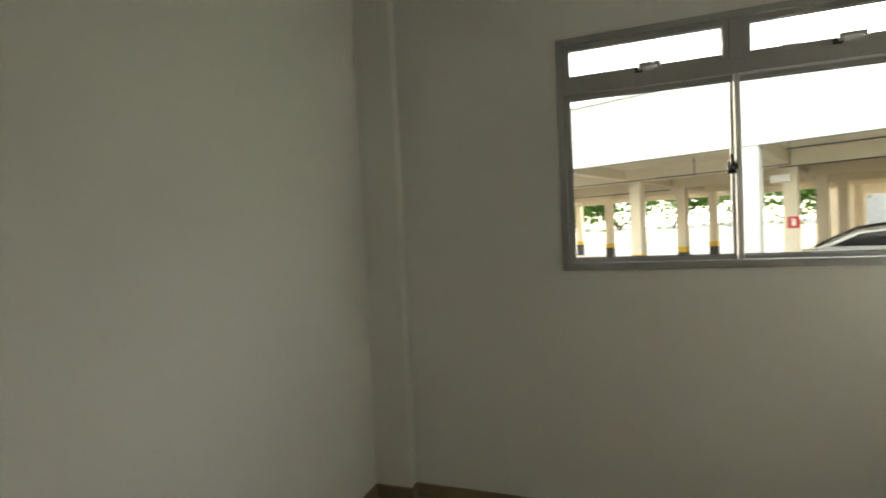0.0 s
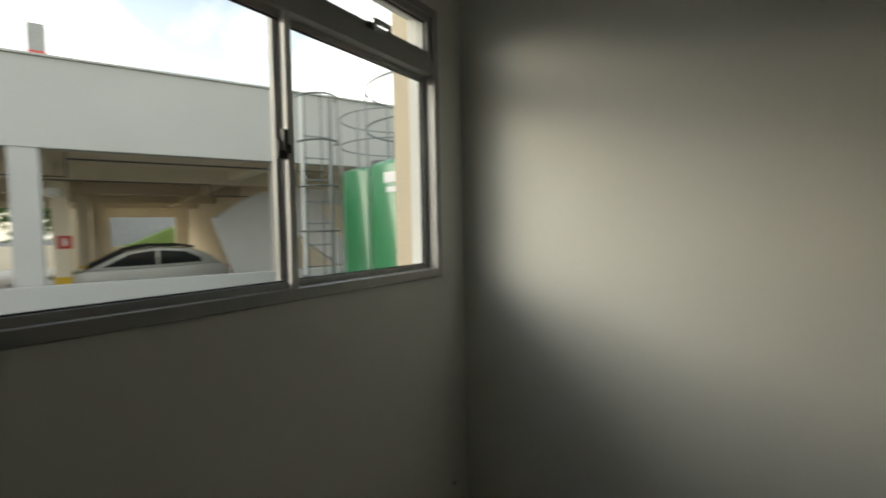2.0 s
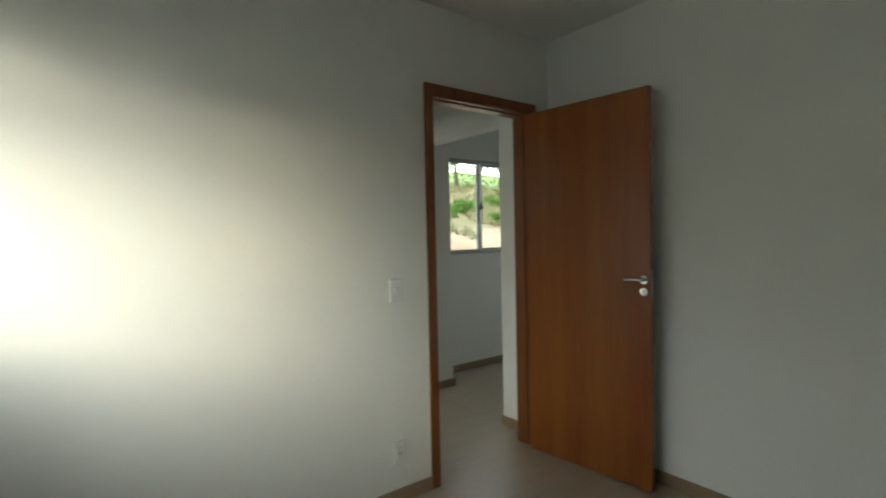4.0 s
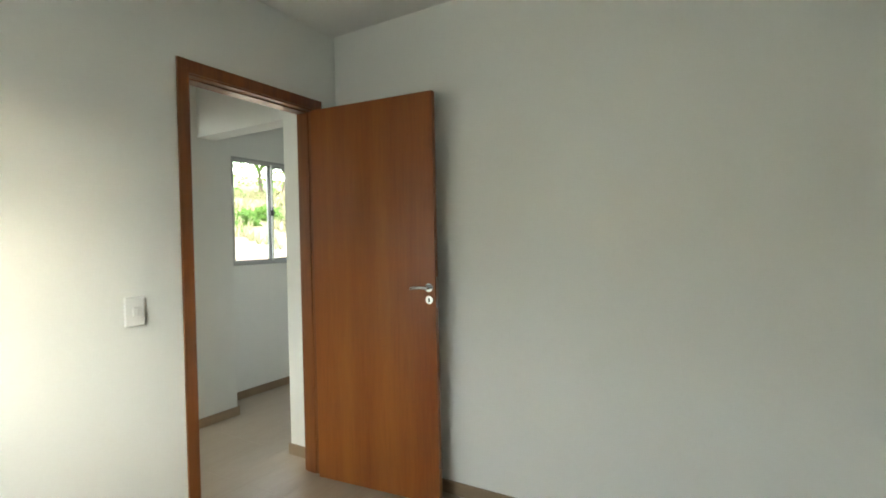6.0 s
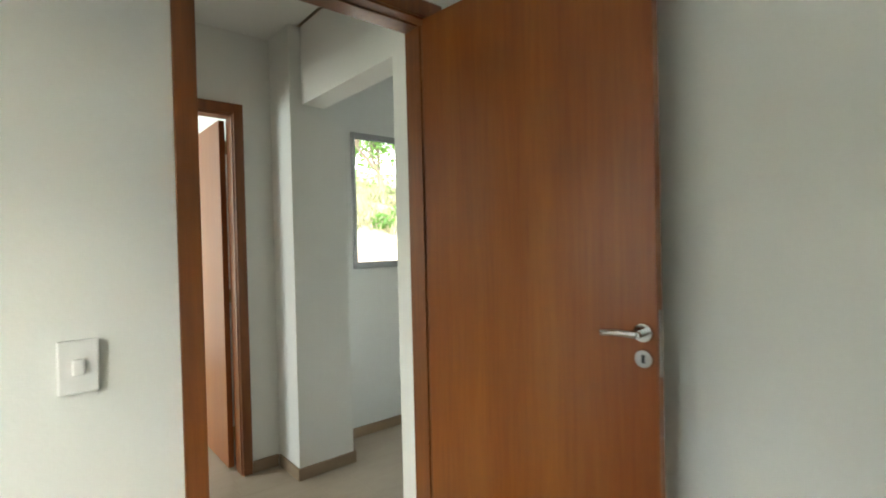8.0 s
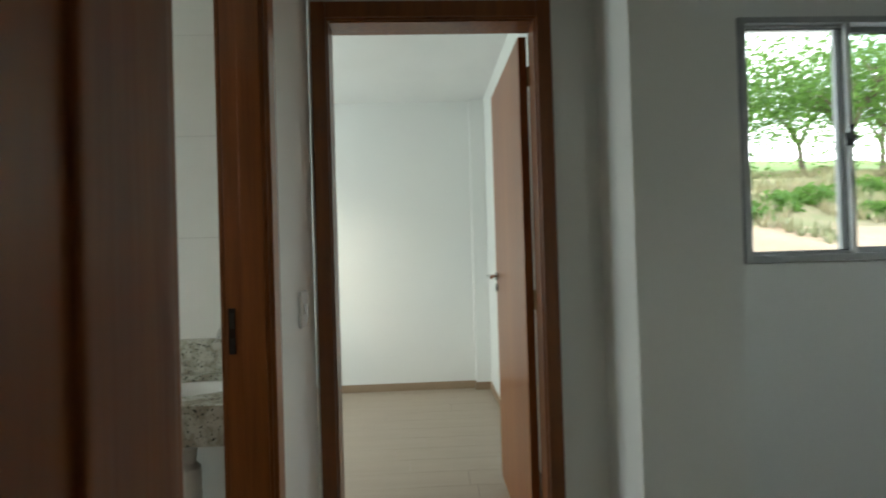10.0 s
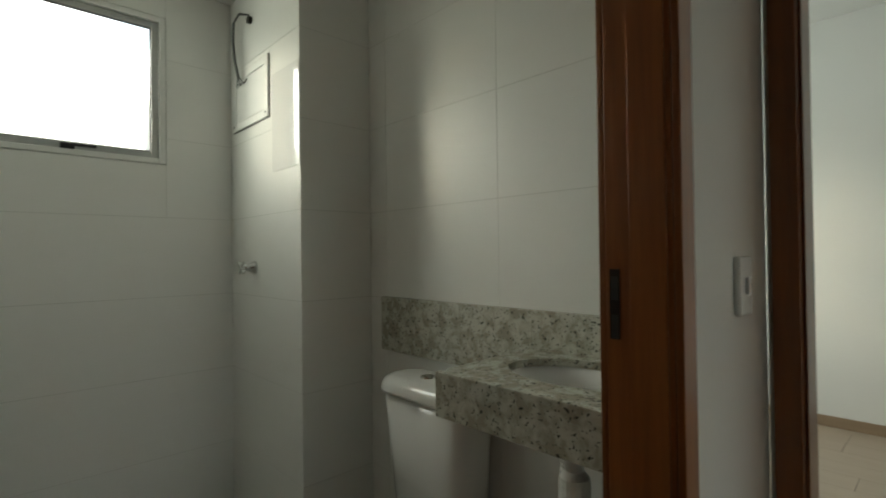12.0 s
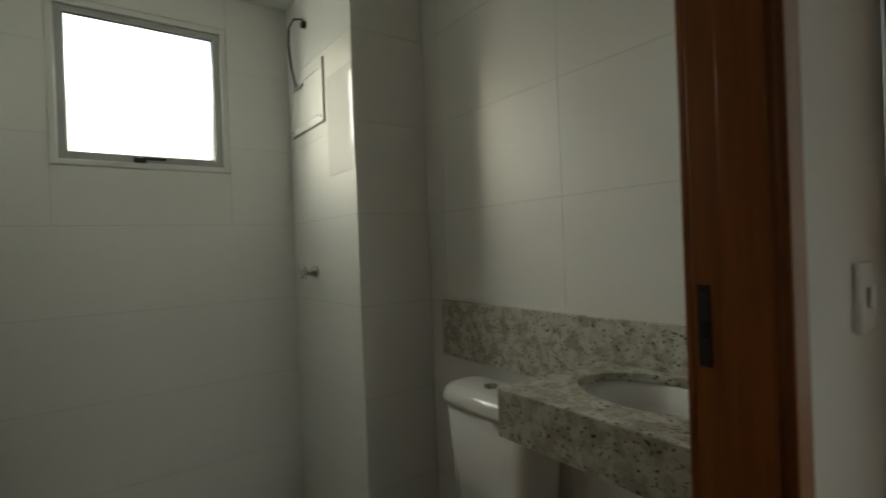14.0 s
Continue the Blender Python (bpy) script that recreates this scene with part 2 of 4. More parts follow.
def R(*a, **k):
    return rod(bmesh.new(), *a, **k)


def pipe(points, r, closed=False, res=3):
    """A bent tube through points, as a bmesh."""
    cu = bpy.data.curves.new("tube", "CURVE")
    cu.dimensions, cu.bevel_depth, cu.bevel_resolution, cu.use_fill_caps = "3D", r, res, True
    sp = cu.splines.new("POLY")
    sp.points.add(len(points) - 1)
    for p, q in zip(sp.points, points):
        p.co = (*q, 1)
    sp.use_cyclic_u = closed
    ob = bpy.data.objects.new("tube", cu)
    me = bpy.data.meshes.new_from_object(ob)
    bm = bmesh.new()
    bm.from_mesh(me)
    bpy.data.objects.remove(ob)
    bpy.data.curves.remove(cu)
    bpy.data.meshes.remove(me)
    return bm


def part(name, bm, mat, parent=None, label="", smooth=False):
    """Links a bmesh as one mesh object, under a thing or a part."""
    me = bpy.data.meshes.new(name)
    bm.to_mesh(me)
    bm.free()
    me.materials.append(mat)
    if smooth:
        for f in me.polygons:
            f.use_smooth = True
    ob = new(name, me)
    ob.parent = parent
    if label:
        ob["label"] = label
    return ob


def thing(name, label, category, group="", kind="", at=None):
    """An Empty at a thing's base."""
    ob = new(name)
    ob.empty_display_size = 0.1
    if at is not None:
        ob.matrix_world = at
    return tagged(ob, label, category, group, kind)


def piece_mesh(name, bm, mat):
    me = bpy.data.meshes.new(name)
    bm.to_mesh(me)
    bm.free()
    me.materials.append(mat)
    return me


def structure(name, bm, mat, label, category):
    return tagged(part(name, bm, mat), label, category, kind="structure")


def wall_bm(axis, c0, c1, a0, a1, z0, z1, holes=()):
    """A wall across one axis from c0 to c1, from a0 to a1 along the other, with openings (a, b, low, high) right through it."""
    bm = bmesh.new()

    def add(p, q, lo, hi):
        if q - p > 1e-4 and hi - lo > 1e-4:
            if axis == "x":
                box(bm, c0, c1, p, q, lo, hi)
            else:
                box(bm, p, q, c0, c1, lo, hi)
    at = a0
    for p, q, lo, hi in sorted(holes):
        add(at, p, z0, z1)
        add(p, q, z0, lo)
        add(p, q, hi, z1)
        at = q
    add(at, a1, z0, z1)
    bmesh.ops.remove_doubles(bm, verts=bm.verts[:], dist=1e-5)
    return bm

# ---- large structure ----
H = 2.74
structure("wall_north", wall_bm("y", 2.43, 2.57, -1.38, 1.44, -0.2, H, [(-0.228, 1.247, 1.18, 2.245)]), PAINT, "smooth white painted bedroom wall under the wide window", "wall")
structure("wall_west", wall_bm("x", -1.38, -1.24, -0.82, 2.43, -0.2, H), PAINT, "plain white painted bedroom wall", "wall")
structure("wall_east", wall_bm("x", 1.44, 1.56, -0.82, 0.378, -0.2, H, [(-0.647, 0.145, -0.2, 2.147)]), PAINT, "white painted bedroom wall with the doorway to the hall", "wall")
structure("wall_east_bathroom", wall_bm("x", 1.44, 1.4988, 0.378, 2.57, -0.2, H), PAINT, "white painted wall between bedroom and bathroom", "wall")
structure("wall_south", wall_bm("y", -0.94, -0.82, -1.38, 1.56, -0.2, H), PAINT, "plain white painted wall behind the open door", "wall")
structure("wall_hall_stub", wall_bm("y", -0.92, -0.75, 1.562, 1.83, -0.2, H), PAINT, "short white wall end beside the bedroom door", "wall")
structure("wall_hall_north", wall_bm("y", 0.378, 0.482, 1.562, 3.075, -0.2, H, [(1.683, 2.555, -0.2, 2.147)]), PAINT, "white hall wall with the bathroom doorway", "wall")
structure("wall_second_bedroom_west", wall_bm("x", 3.075, 3.195, -0.75, 0.376, -0.2, H, [(-0.487, 0.327, -0.2, 2.147)]), PAINT, "white hall wall with the second bedroom doorway", "wall")
structure("wall_bathroom_east", wall_bm("x", 2.9512, 3.195, 0.4886, 2.57, -0.2, H), GROUT, "grouted wall carrying white bathroom tiles", "wall")
structure("wall_bathroom_north", wall_bm("y", 2.4462, 2.57, 1.494, 2.949, -0.2, H, [(1.723, 2.357, 1.564, 2.207)]), GROUT, "grouted bathroom wall around the high window", "wall")
structure("shaft_bathroom", B(2.6362, 2.949, 1.7592, 2.4445, 0.001, 2.36), GROUT, "tiled service shaft in the shower corner", "wall")
structure("pillar_bedroom", B(-1.239, -1.035, 2.365, 2.429, 0.001, 2.62, bevel=0.004), PAINT, "shallow white pillar in the bedroom corner", "pillar")
structure("wall_living_east", wall_bm("x", 3.11, 3.25, -5.0, -0.752, -0.6, H, [(-2.145, -1.268, 1.18, 2.142)]), PAINT, "white living room wall with a sliding window", "wall")
structure("pillar_living", B(2.785, 3.108, -1.05, -0.697, 0.001, 2.62, bevel=0.004), PAINT, "white square pillar between hall and living room", "pillar")
structure("beam_hall", B(1.832, 2.784, -0.912, -0.768, 2.17, 2.62, bevel=0.003), PAINT, "white ceiling beam between hall and living room", "beam")
structure("wall_second_bedroom_south", wall_bm("y", -0.75, -0.62, 3.252, 5.96, -0.6, H), PAINT, "plain white bedroom wall", "wall")
structure("wall_second_bedroom_east", wall_bm("x", 5.82, 5.96, -0.62, 2.57, -0.6, H), PAINT, "plain white far bedroom wall", "wall")
structure("wall_second_bedroom_north", wall_bm("y", 2.43, 2.57, 3.196, 5.82, -0.6, H, [(3.85, 5.25, 1.2, 2.2)]), PAINT, "white bedroom wall with a window opening", "wall")
structure("pillar_second_bedroom", B(5.755, 5.819, -0.619, -0.484, 0.001, 2.68, bevel=0.003), PAINT, "shallow white pillar in the far bedroom corner", "pillar")
structure("wall_living_south", wall_bm("y", -5.0, -4.86, -1.38, 3.11, -0.6, H, [(1.5, 2.9, 1.1, 2.2)]), PAINT, "plain white living room wall", "wall")
structure("wall_living_west", wall_bm("x", -1.38, -1.24, -4.86, -0.94, -0.6, H), PAINT, "plain white living room wall", "wall")
structure("ceiling_bedroom", B(-1.24, 1.44, -0.82, 2.43, 2.62, 2.73), CEIL, "plain white bedroom ceiling", "ceiling")
structure("ceiling_hall", B(1.562, 3.074, -0.75, 0.377, 2.62, 2.73), CEIL, "plain white hall ceiling", "ceiling")
structure("ceiling_living", B(-1.239, 3.109, -4.859, -0.941, 2.62, 2.73), CEIL, "plain white living room ceiling", "ceiling")
structure("ceiling_bathroom", B(1.494, 2.956, 0.484, 2.452, 2.36, 2.45), CEIL, "plain white lowered bathroom ceiling", "ceiling")
structure("ceiling_second_bedroom", B(3.196, 5.819, -0.619, 2.429, 2.68, 2.735), CEIL, "plain white bedroom ceiling", "ceiling")
rf = B(-1.5, 3.26, -5.1, -0.76, 2.75, 3.0)
box(rf, -1.5, 6.1, -0.76, 2.7, 2.75, 3.0)
structure("roof_slab", rf, CREAM, "flat concrete roof slab over the flat", "roof")
structure("pilaster_facade", B(1.40, 1.66, 2.572, 2.775, -0.85, 6.0, bevel=0.005), CREAM, "sunlit cream painted pilaster outside the window", "pilaster")
floor = structure("floor", B(-1.38, 5.96, -5.0, 2.57, -0.16, -0.008), CONCRETE, "oak-look vinyl plank floor", "floor")
structure("floor_bathroom", B(1.494, 2.956, 0.492, 2.452, -0.0078, 0.0), BATHFLOOR, "pale tiled bathroom floor", "floor")


def skirting(x0, x1, y0, y1):
    """An oak skirting board along a wall."""
    structure("baseboard", B(x0, x1, y0, y1, 0.0, 0.07, bevel=0.003), SKIRT, "oak-coloured skirting board", "baseboard")


skirting(-1.034, 1.428, 2.418, 2.4295)
skirting(-1.2395, -1.227, -0.808, 2.364)
skirting(-1.227, -1.023, 2.352, 2.3645)
skirting(-1.0345, -1.022, 2.365, 2.418)
skirting(1.4275, 1.4395, 0.182, 2.418)
skirting(1.4275, 1.4395, -0.808, -0.694)
skirting(-1.227, 1.4275, -0.8195, -0.808)
skirting(1.575, 1.842, -0.7495, -0.737)
skirting(1.8305, 1.842, -0.92, -0.7495)
skirting(2.773, 2.7845, -1.062, -0.685)
skirting(2.7845, 3.062, -0.6965, -0.685)
skirting(2.785, 3.098, -1.0625, -1.0505)
skirting(3.098, 3.1095, -4.85, -1.0505)
skirting(3.062, 3.0745, -0.685, -0.53)
skirting(2.617, 3.062, 0.3655, 0.3775)
skirting(1.575, 1.635, 0.3655, 0.3775)
skirting(5.808, 5.8195, -0.4715, 2.42)
skirting(5.743, 5.7545, -0.62, -0.472)
skirting(5.7545, 5.8195, -0.4835, -0.4715)
skirting(3.2, 5.743, -0.6195, -0.6075)


# ---- windows ----


def window_frame_bm(a0, a1, z0, z1, y0, y1, w, bottom=None):
    """Four bars of a frame in the plane x-z."""
    bm = bmesh.new()
    wb = w if bottom is None else bottom
    box(bm, a0, a0 + w, y0, y1, z0, z1, 0.003)
    box(bm, a1 - w, a1, y0, y1, z0, z1, 0.003)
    box(bm, a0 + w, a1 - w, y0 + 0.001, y1 - 0.001, z1 - w, z1, 0.003)
    box(bm, a0 + w, a1 - w, y0 + 0.001, y1 - 0.001, z0, z0 + wb, 0.003)
    return bm


def sash(parent, a0, a1, z0, z1, y, mat, w=0.03, name="sash", glass=None, depth=0.022):
    """A glazed sash with its gasket and pane."""
    s = part(name, window_frame_bm(a0, a1, z0, z1, y - depth / 2, y + depth / 2, w), mat, parent)
    part("gasket", window_frame_bm(a0 + w, a1 - w, z0 + w, z1 - w, y - 0.006, y + 0.006, 0.004), RUBBER, s)
    pane = part("pane", B(a0 + w, a1 - w, y - 0.002, y + 0.002, z0 + w, z1 - w), glass or GLASS, s)
    pane.visible_shadow = False
    return s


def latch(parent, x, z, y):
    """A small black crescent latch."""
    bm = B(x - 0.017, x + 0.017, y - 0.014, y, z - 0.028, z + 0.024, bevel=0.004)
    box(bm, x - 0.007, x + 0.007, y - 0.026, y - 0.012, z - 0.006, z + 0.052, 0.003)
    box(bm, x + 0.006, x + 0.022, y - 0.022, y - 0.01, z - 0.012, z + 0.012, 0.003)
    return part("latch", bm, BLACK, parent, "black plastic sliding latch")


def lever(parent, x, z, y, length=0.085):
    """A tilt-sash handle: black pivot with a silver lever."""
    h = part("handle", B(x - 0.022, x + 0.012, y - 0.016, y, z - 0.012, z + 0.012, bevel=0.004), BLACK, parent, "black pivot with silver lever")
    bm = B(x - 0.004, x + length, y - 0.028, y - 0.014, z + 0.01, z + 0.026, bevel=0.005)
    box(bm, x - 0.01, x + 0.012, y - 0.028, y - 0.01, z - 0.006, z + 0.022, 0.004)
    box(bm, x + length - 0.016, x + length, y - 0.028, y - 0.015, z, z + 0.018, 0.004)
    part("lever", bm, CHROME, h)
    return h


def wide_window():
    w = thing("window_1", "grey aluminium sliding window with two tilting top lights, closed", "window", kind="structure", at=pose(0, 2.43, 0))
    fr = window_frame_bm(-0.226, 1.245, 1.182, 2.243, -0.012, 0.07, 0.03, 0.034)
    box(fr, -0.197, 1.216, -0.006, 0.064, 1.985, 2.048, 0.003)
    box(fr, 0.476, 0.528, -0.005, 0.058, 2.048, 2.214, 0.003)
    part("frame", fr, ALU, w)
    for a0, a1, hx in ((-0.198, 0.477, 0.131), (0.527, 1.217, 0.849)):
        s = sash(w, a0, a1, 2.047, 2.215, 0.016, ALU, 0.026, "top_light", depth=0.03)
        lever(s, hx, 2.056, 0.001)
    left = sash(w, -0.198, 0.512, 1.212, 1.988, 0.022, ALU, 0.024)
    sash(w, 0.478, 1.218, 1.212, 1.988, 0.044, ALU, 0.022)
    latch(left, 0.474, 1.604, 0.01)
    # grey stile coloured white: the light on its inner side is in the colour
    part("stile", B(0.488, 0.511, -0.005, 0.0105, 1.214, 1.986, bevel=0.003), WHITE_OR_LIT_ALU, left)
    part("sill", B(-0.26, 1.28, 0.141, 0.19, 1.14, 1.178, bevel=0.004), CONCRETE, w)
    return w


wide_window()


def small_sliding_window():
    """The living room window: its plane runs along y."""
    w = thing("window_2", "dark grey aluminium sliding window, closed", "window", kind="structure", at=pose(3.11, -1.268, 0, 0, 0, -90))
    part("frame", window_frame_bm(0.002, 0.875, 1.182, 2.140, -0.012, 0.06, 0.026, 0.03), ALU, w)
    left = sash(w, 0.026, 0.452, 1.21, 2.116, 0.014, ALU, 0.014)
    sash(w, 0.424, 0.851, 1.21, 2.116, 0.042, ALU, 0.022)
    # same whiter stile as the wide window, its lit look put into the colour
    part("stile", B(0.432, 0.452, -0.009, 0.0025, 1.212, 2.114, bevel=0.003), WHITE_OR_LIT_ALU, left)
    latch(left, 0.436, 1.66, 0.0)


small_sliding_window()


def added_south_window():
    """An unseen window behind the walk, added to let more daylight into the hall."""
    w = thing("window_4", "unseen grey aluminium sliding window added to light the hall, closed", "window", kind="structure", at=pose(2.9, -4.86, 0, 0, 0, 180))
    part("frame", window_frame_bm(0.002, 1.398, 1.102, 2.198, -0.012, 0.06, 0.026, 0.03), ALU, w)
    sash(w, 0.028, 0.715, 1.13, 2.172, 0.014, ALU, 0.022)
    sash(w, 0.685, 1.372, 1.13, 2.172, 0.042, ALU, 0.022)


added_south_window()


def bathroom_window():
    w = thing("window_3", "white aluminium tilting bathroom window with frosted pane", "window", kind="structure", at=pose(0, 2.453, 0))
    part("frame", window_frame_bm(1.725, 2.355, 1.566, 2.205, -0.012, 0.05, 0.024), WHITE_OR_LIT_ALU, w)
    s = sash(w, 1.75, 2.33, 1.591, 2.18, 0.012, ALU, 0.028, glass=FROST, depth=0.026)
    bm = B(1.99, 2.035, -0.016, 0.0, 1.588, 1.612, bevel=0.004)
    box(bm, 2.02, 2.105, -0.026, -0.012, 1.6, 1.612, 0.004)
    part("handle", bm, BLACK, s, "black tilting handle")


bathroom_window()

# ---- doors ----


def door_handle(parent, x, y, sign, toward, z=1.125):
    """A chrome lever with its rose on one face of a leaf, and the key rose under it."""
    bm = R((x, y, z), (x, y + sign * 0.01, z), 0.024, 0.022, 24)
    rod(bm, (x, y + sign * 0.008, z), (x, y + sign * 0.05, z), 0.009, 0.009, 12)
    h = part("handle", bm, CHROME, parent, "chrome lever handle", smooth=False)
    pts = [(x, y + sign * 0.048, z), (x + toward * 0.02, y + sign * 0.052, z + 0.002), (x + toward * 0.055, y + sign * 0.05, z + 0.002), (x + toward * 0.086, y + sign * 0.044, z - 0.003)]
    part("lever", pipe(pts, 0.0095, res=4), CHROME, h, smooth=True)
    k = part("key_rose", R((x, y, z - 0.063), (x, y + sign * 0.008, z - 0.063), 0.023, 0.021, 24), CHROME, parent, "round chrome key rose")
    part("keyhole", B(x - 0.004, x + 0.004, y + sign * 0.0075, y + sign * 0.0095, z - 0.073, z - 0.053), BLACK, k)


def door(name, label, at, w, t, angle, hinge_right=False, height=2.13, ext=0.0, both=True, hz=1.125):
    """A door in a wall from y = 0, the side it opens to, down to y = -t; the opening runs from x = 0 to w."""
    d = thing(name, label, "door", kind="structure", at=at)
    j = 0.016
    for nm, x0, x1 in (("jamb", -j, 0.0), ("jamb", w, w + j)):
        bm = B(x0, x1, -t - 0.004, 0.004, 0.001, height + j, bevel=0.002)
        sx = 0.0 if x0 < 0 else w - 0.006
        box(bm, sx, sx + 0.006, -t + 0.004, -0.04, 0.001, height, 0.002)
        part(nm, bm, FRAME_WOOD, d)
    bm = B(0.0005, w - 0.0005, -t - 0.004, 0.004, height, height + j, bevel=0.002)
    box(bm, 0.013, w - 0.013, -t + 0.004, -0.04, height - 0.006, height, 0.002)
    part("head", bm, FRAME_WOOD, d)
    for y0, y1 in ((0.0045, 0.017), (-t - 0.017, -t - 0.0045)):
        part("casing", B(-0.055, -0.001, y0, y1, 0.001, height + 0.064, bevel=0.003), FRAME_WOOD, d)
        part("casing", B(w + 0.001, w + 0.055, y0, y1, 0.001, height + 0.064, bevel=0.003), FRAME_WOOD, d)
        part("casing", B(-0.0005, w + 0.0005, y0, y1, height + 0.006, height + 0.0635, bevel=0.003), FRAME_WOOD, d)
    s = -1 if hinge_right else 1
    leaf = part("leaf", B(*sorted((s * 0.004, s * (w - 0.004 + ext))), -0.040, -0.006, 0.012, height - 0.008, bevel=0.002), WOOD, d, "flush veneered door leaf standing open")
    leaf.matrix_local = pose(w if hinge_right else 0, 0.012, 0, 0, 0, s * angle)
    hx = s * (w + ext - 0.036)
    door_handle(leaf, hx, -0.0405, -1, -s, hz)
    if both:
        door_handle(leaf, hx, -0.0055, 1, -s, hz)
    part("latch_plate", B(*sorted((s * (w + ext - 0.0045), s * (w + ext - 0.003))), -0.031, -0.015, 1.02, 1.18), CHROME, leaf)
    for z in (0.22, 1.06, 1.96):
        bm = R((0, 0, z - 0.04), (0, 0, z + 0.04), 0.006, 0.006, 10)
        box(bm, *sorted((s * 0.0, s * 0.032)), -0.006, -0.004, z - 0.038, z + 0.038)
        part("hinge", bm, BRASS, leaf, "dull brass butt hinge")
    sx = 0.0 if hinge_right else w
    plate = part("strike_plate", B(*sorted((sx - s * 0.0012, sx)), -0.021, -0.003, 1.015, 1.132), DARKMETAL, d, "dark metal strike plate")
    for z in (1.035, 1.10):
        part("strike_hole", B(*sorted((sx - s * 0.002, sx - s * 0.001)), -0.018, -0.006, z - 0.02, z + 0.02), BLACK, plate)
    return d


door("door_1", "reddish-brown veneered flush door, standing wide open against the wall", pose(1.44, -0.63, 0, 0, 0, 90), 0.758, 0.12, 95.5, ext=0.025)
door("door_2", "reddish-brown veneered flush door of the second bedroom, standing open", pose(3.195, 0.31, 0, 0, 0, -90), 0.78, 0.12, 90, hinge_right=True)
door("door_3", "reddish-brown veneered flush bathroom door, standing open", pose(1.70, 0.482, 0), 0.838, 0.104, 103.8, ext=-0.05, both=False, hz=1.085)

# ---- small wall fittings ----


def wall_plate(name, label, at, socket=False):
    """A white plate on a wall; its face looks along local -y."""
    p = thing(name, label, "socket" if socket else "switch", at=at)
    part("plate", B(-0.038, 0.038, -0.013, -0.0005, -0.059, 0.059, bevel=0.005), PLASTIC, p)
    if socket:
        m = part("insert", B(-0.021, 0.021, -0.0155, -0.013, -0.03, 0.03, bevel=0.003), PLASTIC, p)
        for dx, dz in ((-0.009, 0), (0.009, 0), (0, -0.006)):
            part("pin_hole", R((dx, -0.0164, dz), (dx, -0.0156, dz), 0.0026, 0.0026, 10), BLACK, m)
    else:
        part("rocker", B(-0.012, 0.012, -0.021, -0.013, -0.018, 0.018, bevel=0.004), PLASTIC, p)
    return p


wall_plate("light_switch", "white single-rocker light switch on the white wall", pose(1.44, 0.385, 1.10, 0, 0, 90 + 180))
wall_plate("power_socket", "white power socket low on the white wall", pose(1.44, 0.385, 0.262, 0, 0, 90 + 180), socket=True)
wall_plate("light_switch", "white light switch on the hall wall between two doors", pose(2.875, 0.378, 1.09, 0, 0, 0))
wall_plate("power_socket", "white power socket low on the far bedroom wall", pose(5.82, 1.02, 0.39, 0, 0, 270), socket=True)
structure("wall_mark", R((1.325, 2.4298, 0.278), (1.325, 2.4285, 0.278), 0.006, 0.006, 10), BLACK, "small dark plug hole in the wall", "mark")

# ---- bathroom ----


def bathroom_counter():
    c = thing("washbasin_counter", "speckled cream granite washbasin counter on the tiled wall", "counter", at=pose(2.9495, 0.936, 0.775))
    bm = bmesh.new()
    top_z, cx, cy, rx, ry = 0.882, 2.775, 0.69, 0.125, 0.175
    n = 40
    hole = [(cx + rx * math.cos(2 * math.pi * i / n), cy + ry * math.sin(2 * math.pi * i / n)) for i in range(n)]
    rim = []
    for i in range(n):
        a = 2 * math.pi * i / n
        dx, dy = math.cos(a), math.sin(a)
        k = min(((2.949 - cx) if dx > 0 else (cx - 2.556)) / max(abs(dx), 1e-6), ((0.936 - cy) if dy > 0 else (cy - 0.492)) / max(abs(dy), 1e-6))
        rim.append((cx + k * dx, cy + k * dy))
    for lo, hi in ((top_z - 0.02, top_z),):
        t_in = [bm.verts.new((x, y, hi)) for x, y in hole]
        t_out = [bm.verts.new((x, y, hi)) for x, y in rim]
        b_in = [bm.verts.new((x, y, lo)) for x, y in hole]
        b_out = [bm.verts.new((x, y, lo)) for x, y in rim]
        for i in range(n):
            k = (i + 1) % n
            bm.faces.new((t_in[i], t_out[i], t_out[k], t_in[k]))
            bm.faces.new((b_in[i], b_in[k], b_out[k], b_out[i]))
            bm.faces.new((t_in[i], t_in[k], b_in[k], b_in[i]))
            bm.faces.new((t_out[i], b_out[i], b_out[k], t_out[k]))
    bmesh.ops.recalc_face_normals(bm, faces=bm.faces[:])
    inv = c.matrix_world.inverted()

    def put(name, b, mat, parent, label="", smooth=False):
        if parent is c:
            b.transform(inv)
        return part(name, b, mat, parent, label, smooth)
    put("top", bm, GRANITE, c)
    put("apron", B(2.5545, 2.575, 0.492, 0.937, 0.775, 0.8815, bevel=0.002), GRANITE, c)
    put("side_apron", B(2.5755, 2.949, 0.917, 0.9365, 0.775, 0.8615, bevel=0.002), GRANITE, c)
    put("backsplash", B(2.931, 2.9492, 0.9375, 1.665, 0.786, 0.995, bevel=0.002), GRANITE, c)
    put("backsplash", B(2.9305, 2.949, 0.492, 0.937, 0.8822, 0.995, bevel=0.002), GRANITE, c)
    b = bmesh.new()
    lathe(b, [(0.001, -0.13), (0.05, -0.128), (0.10, -0.10), (0.125, -0.05), (0.132, 0.0), (0.127, 0.0), (0.12, -0.05), (0.095, -0.094), (0.05, -0.12), (0.001, -0.122)], (cx, cy, top_z - 0.021), 40, 1.0, ry / 0.125)
    put("basin", b, CERAMIC, c, "white glazed undermount basin", True)
    return c


bathroom_counter()


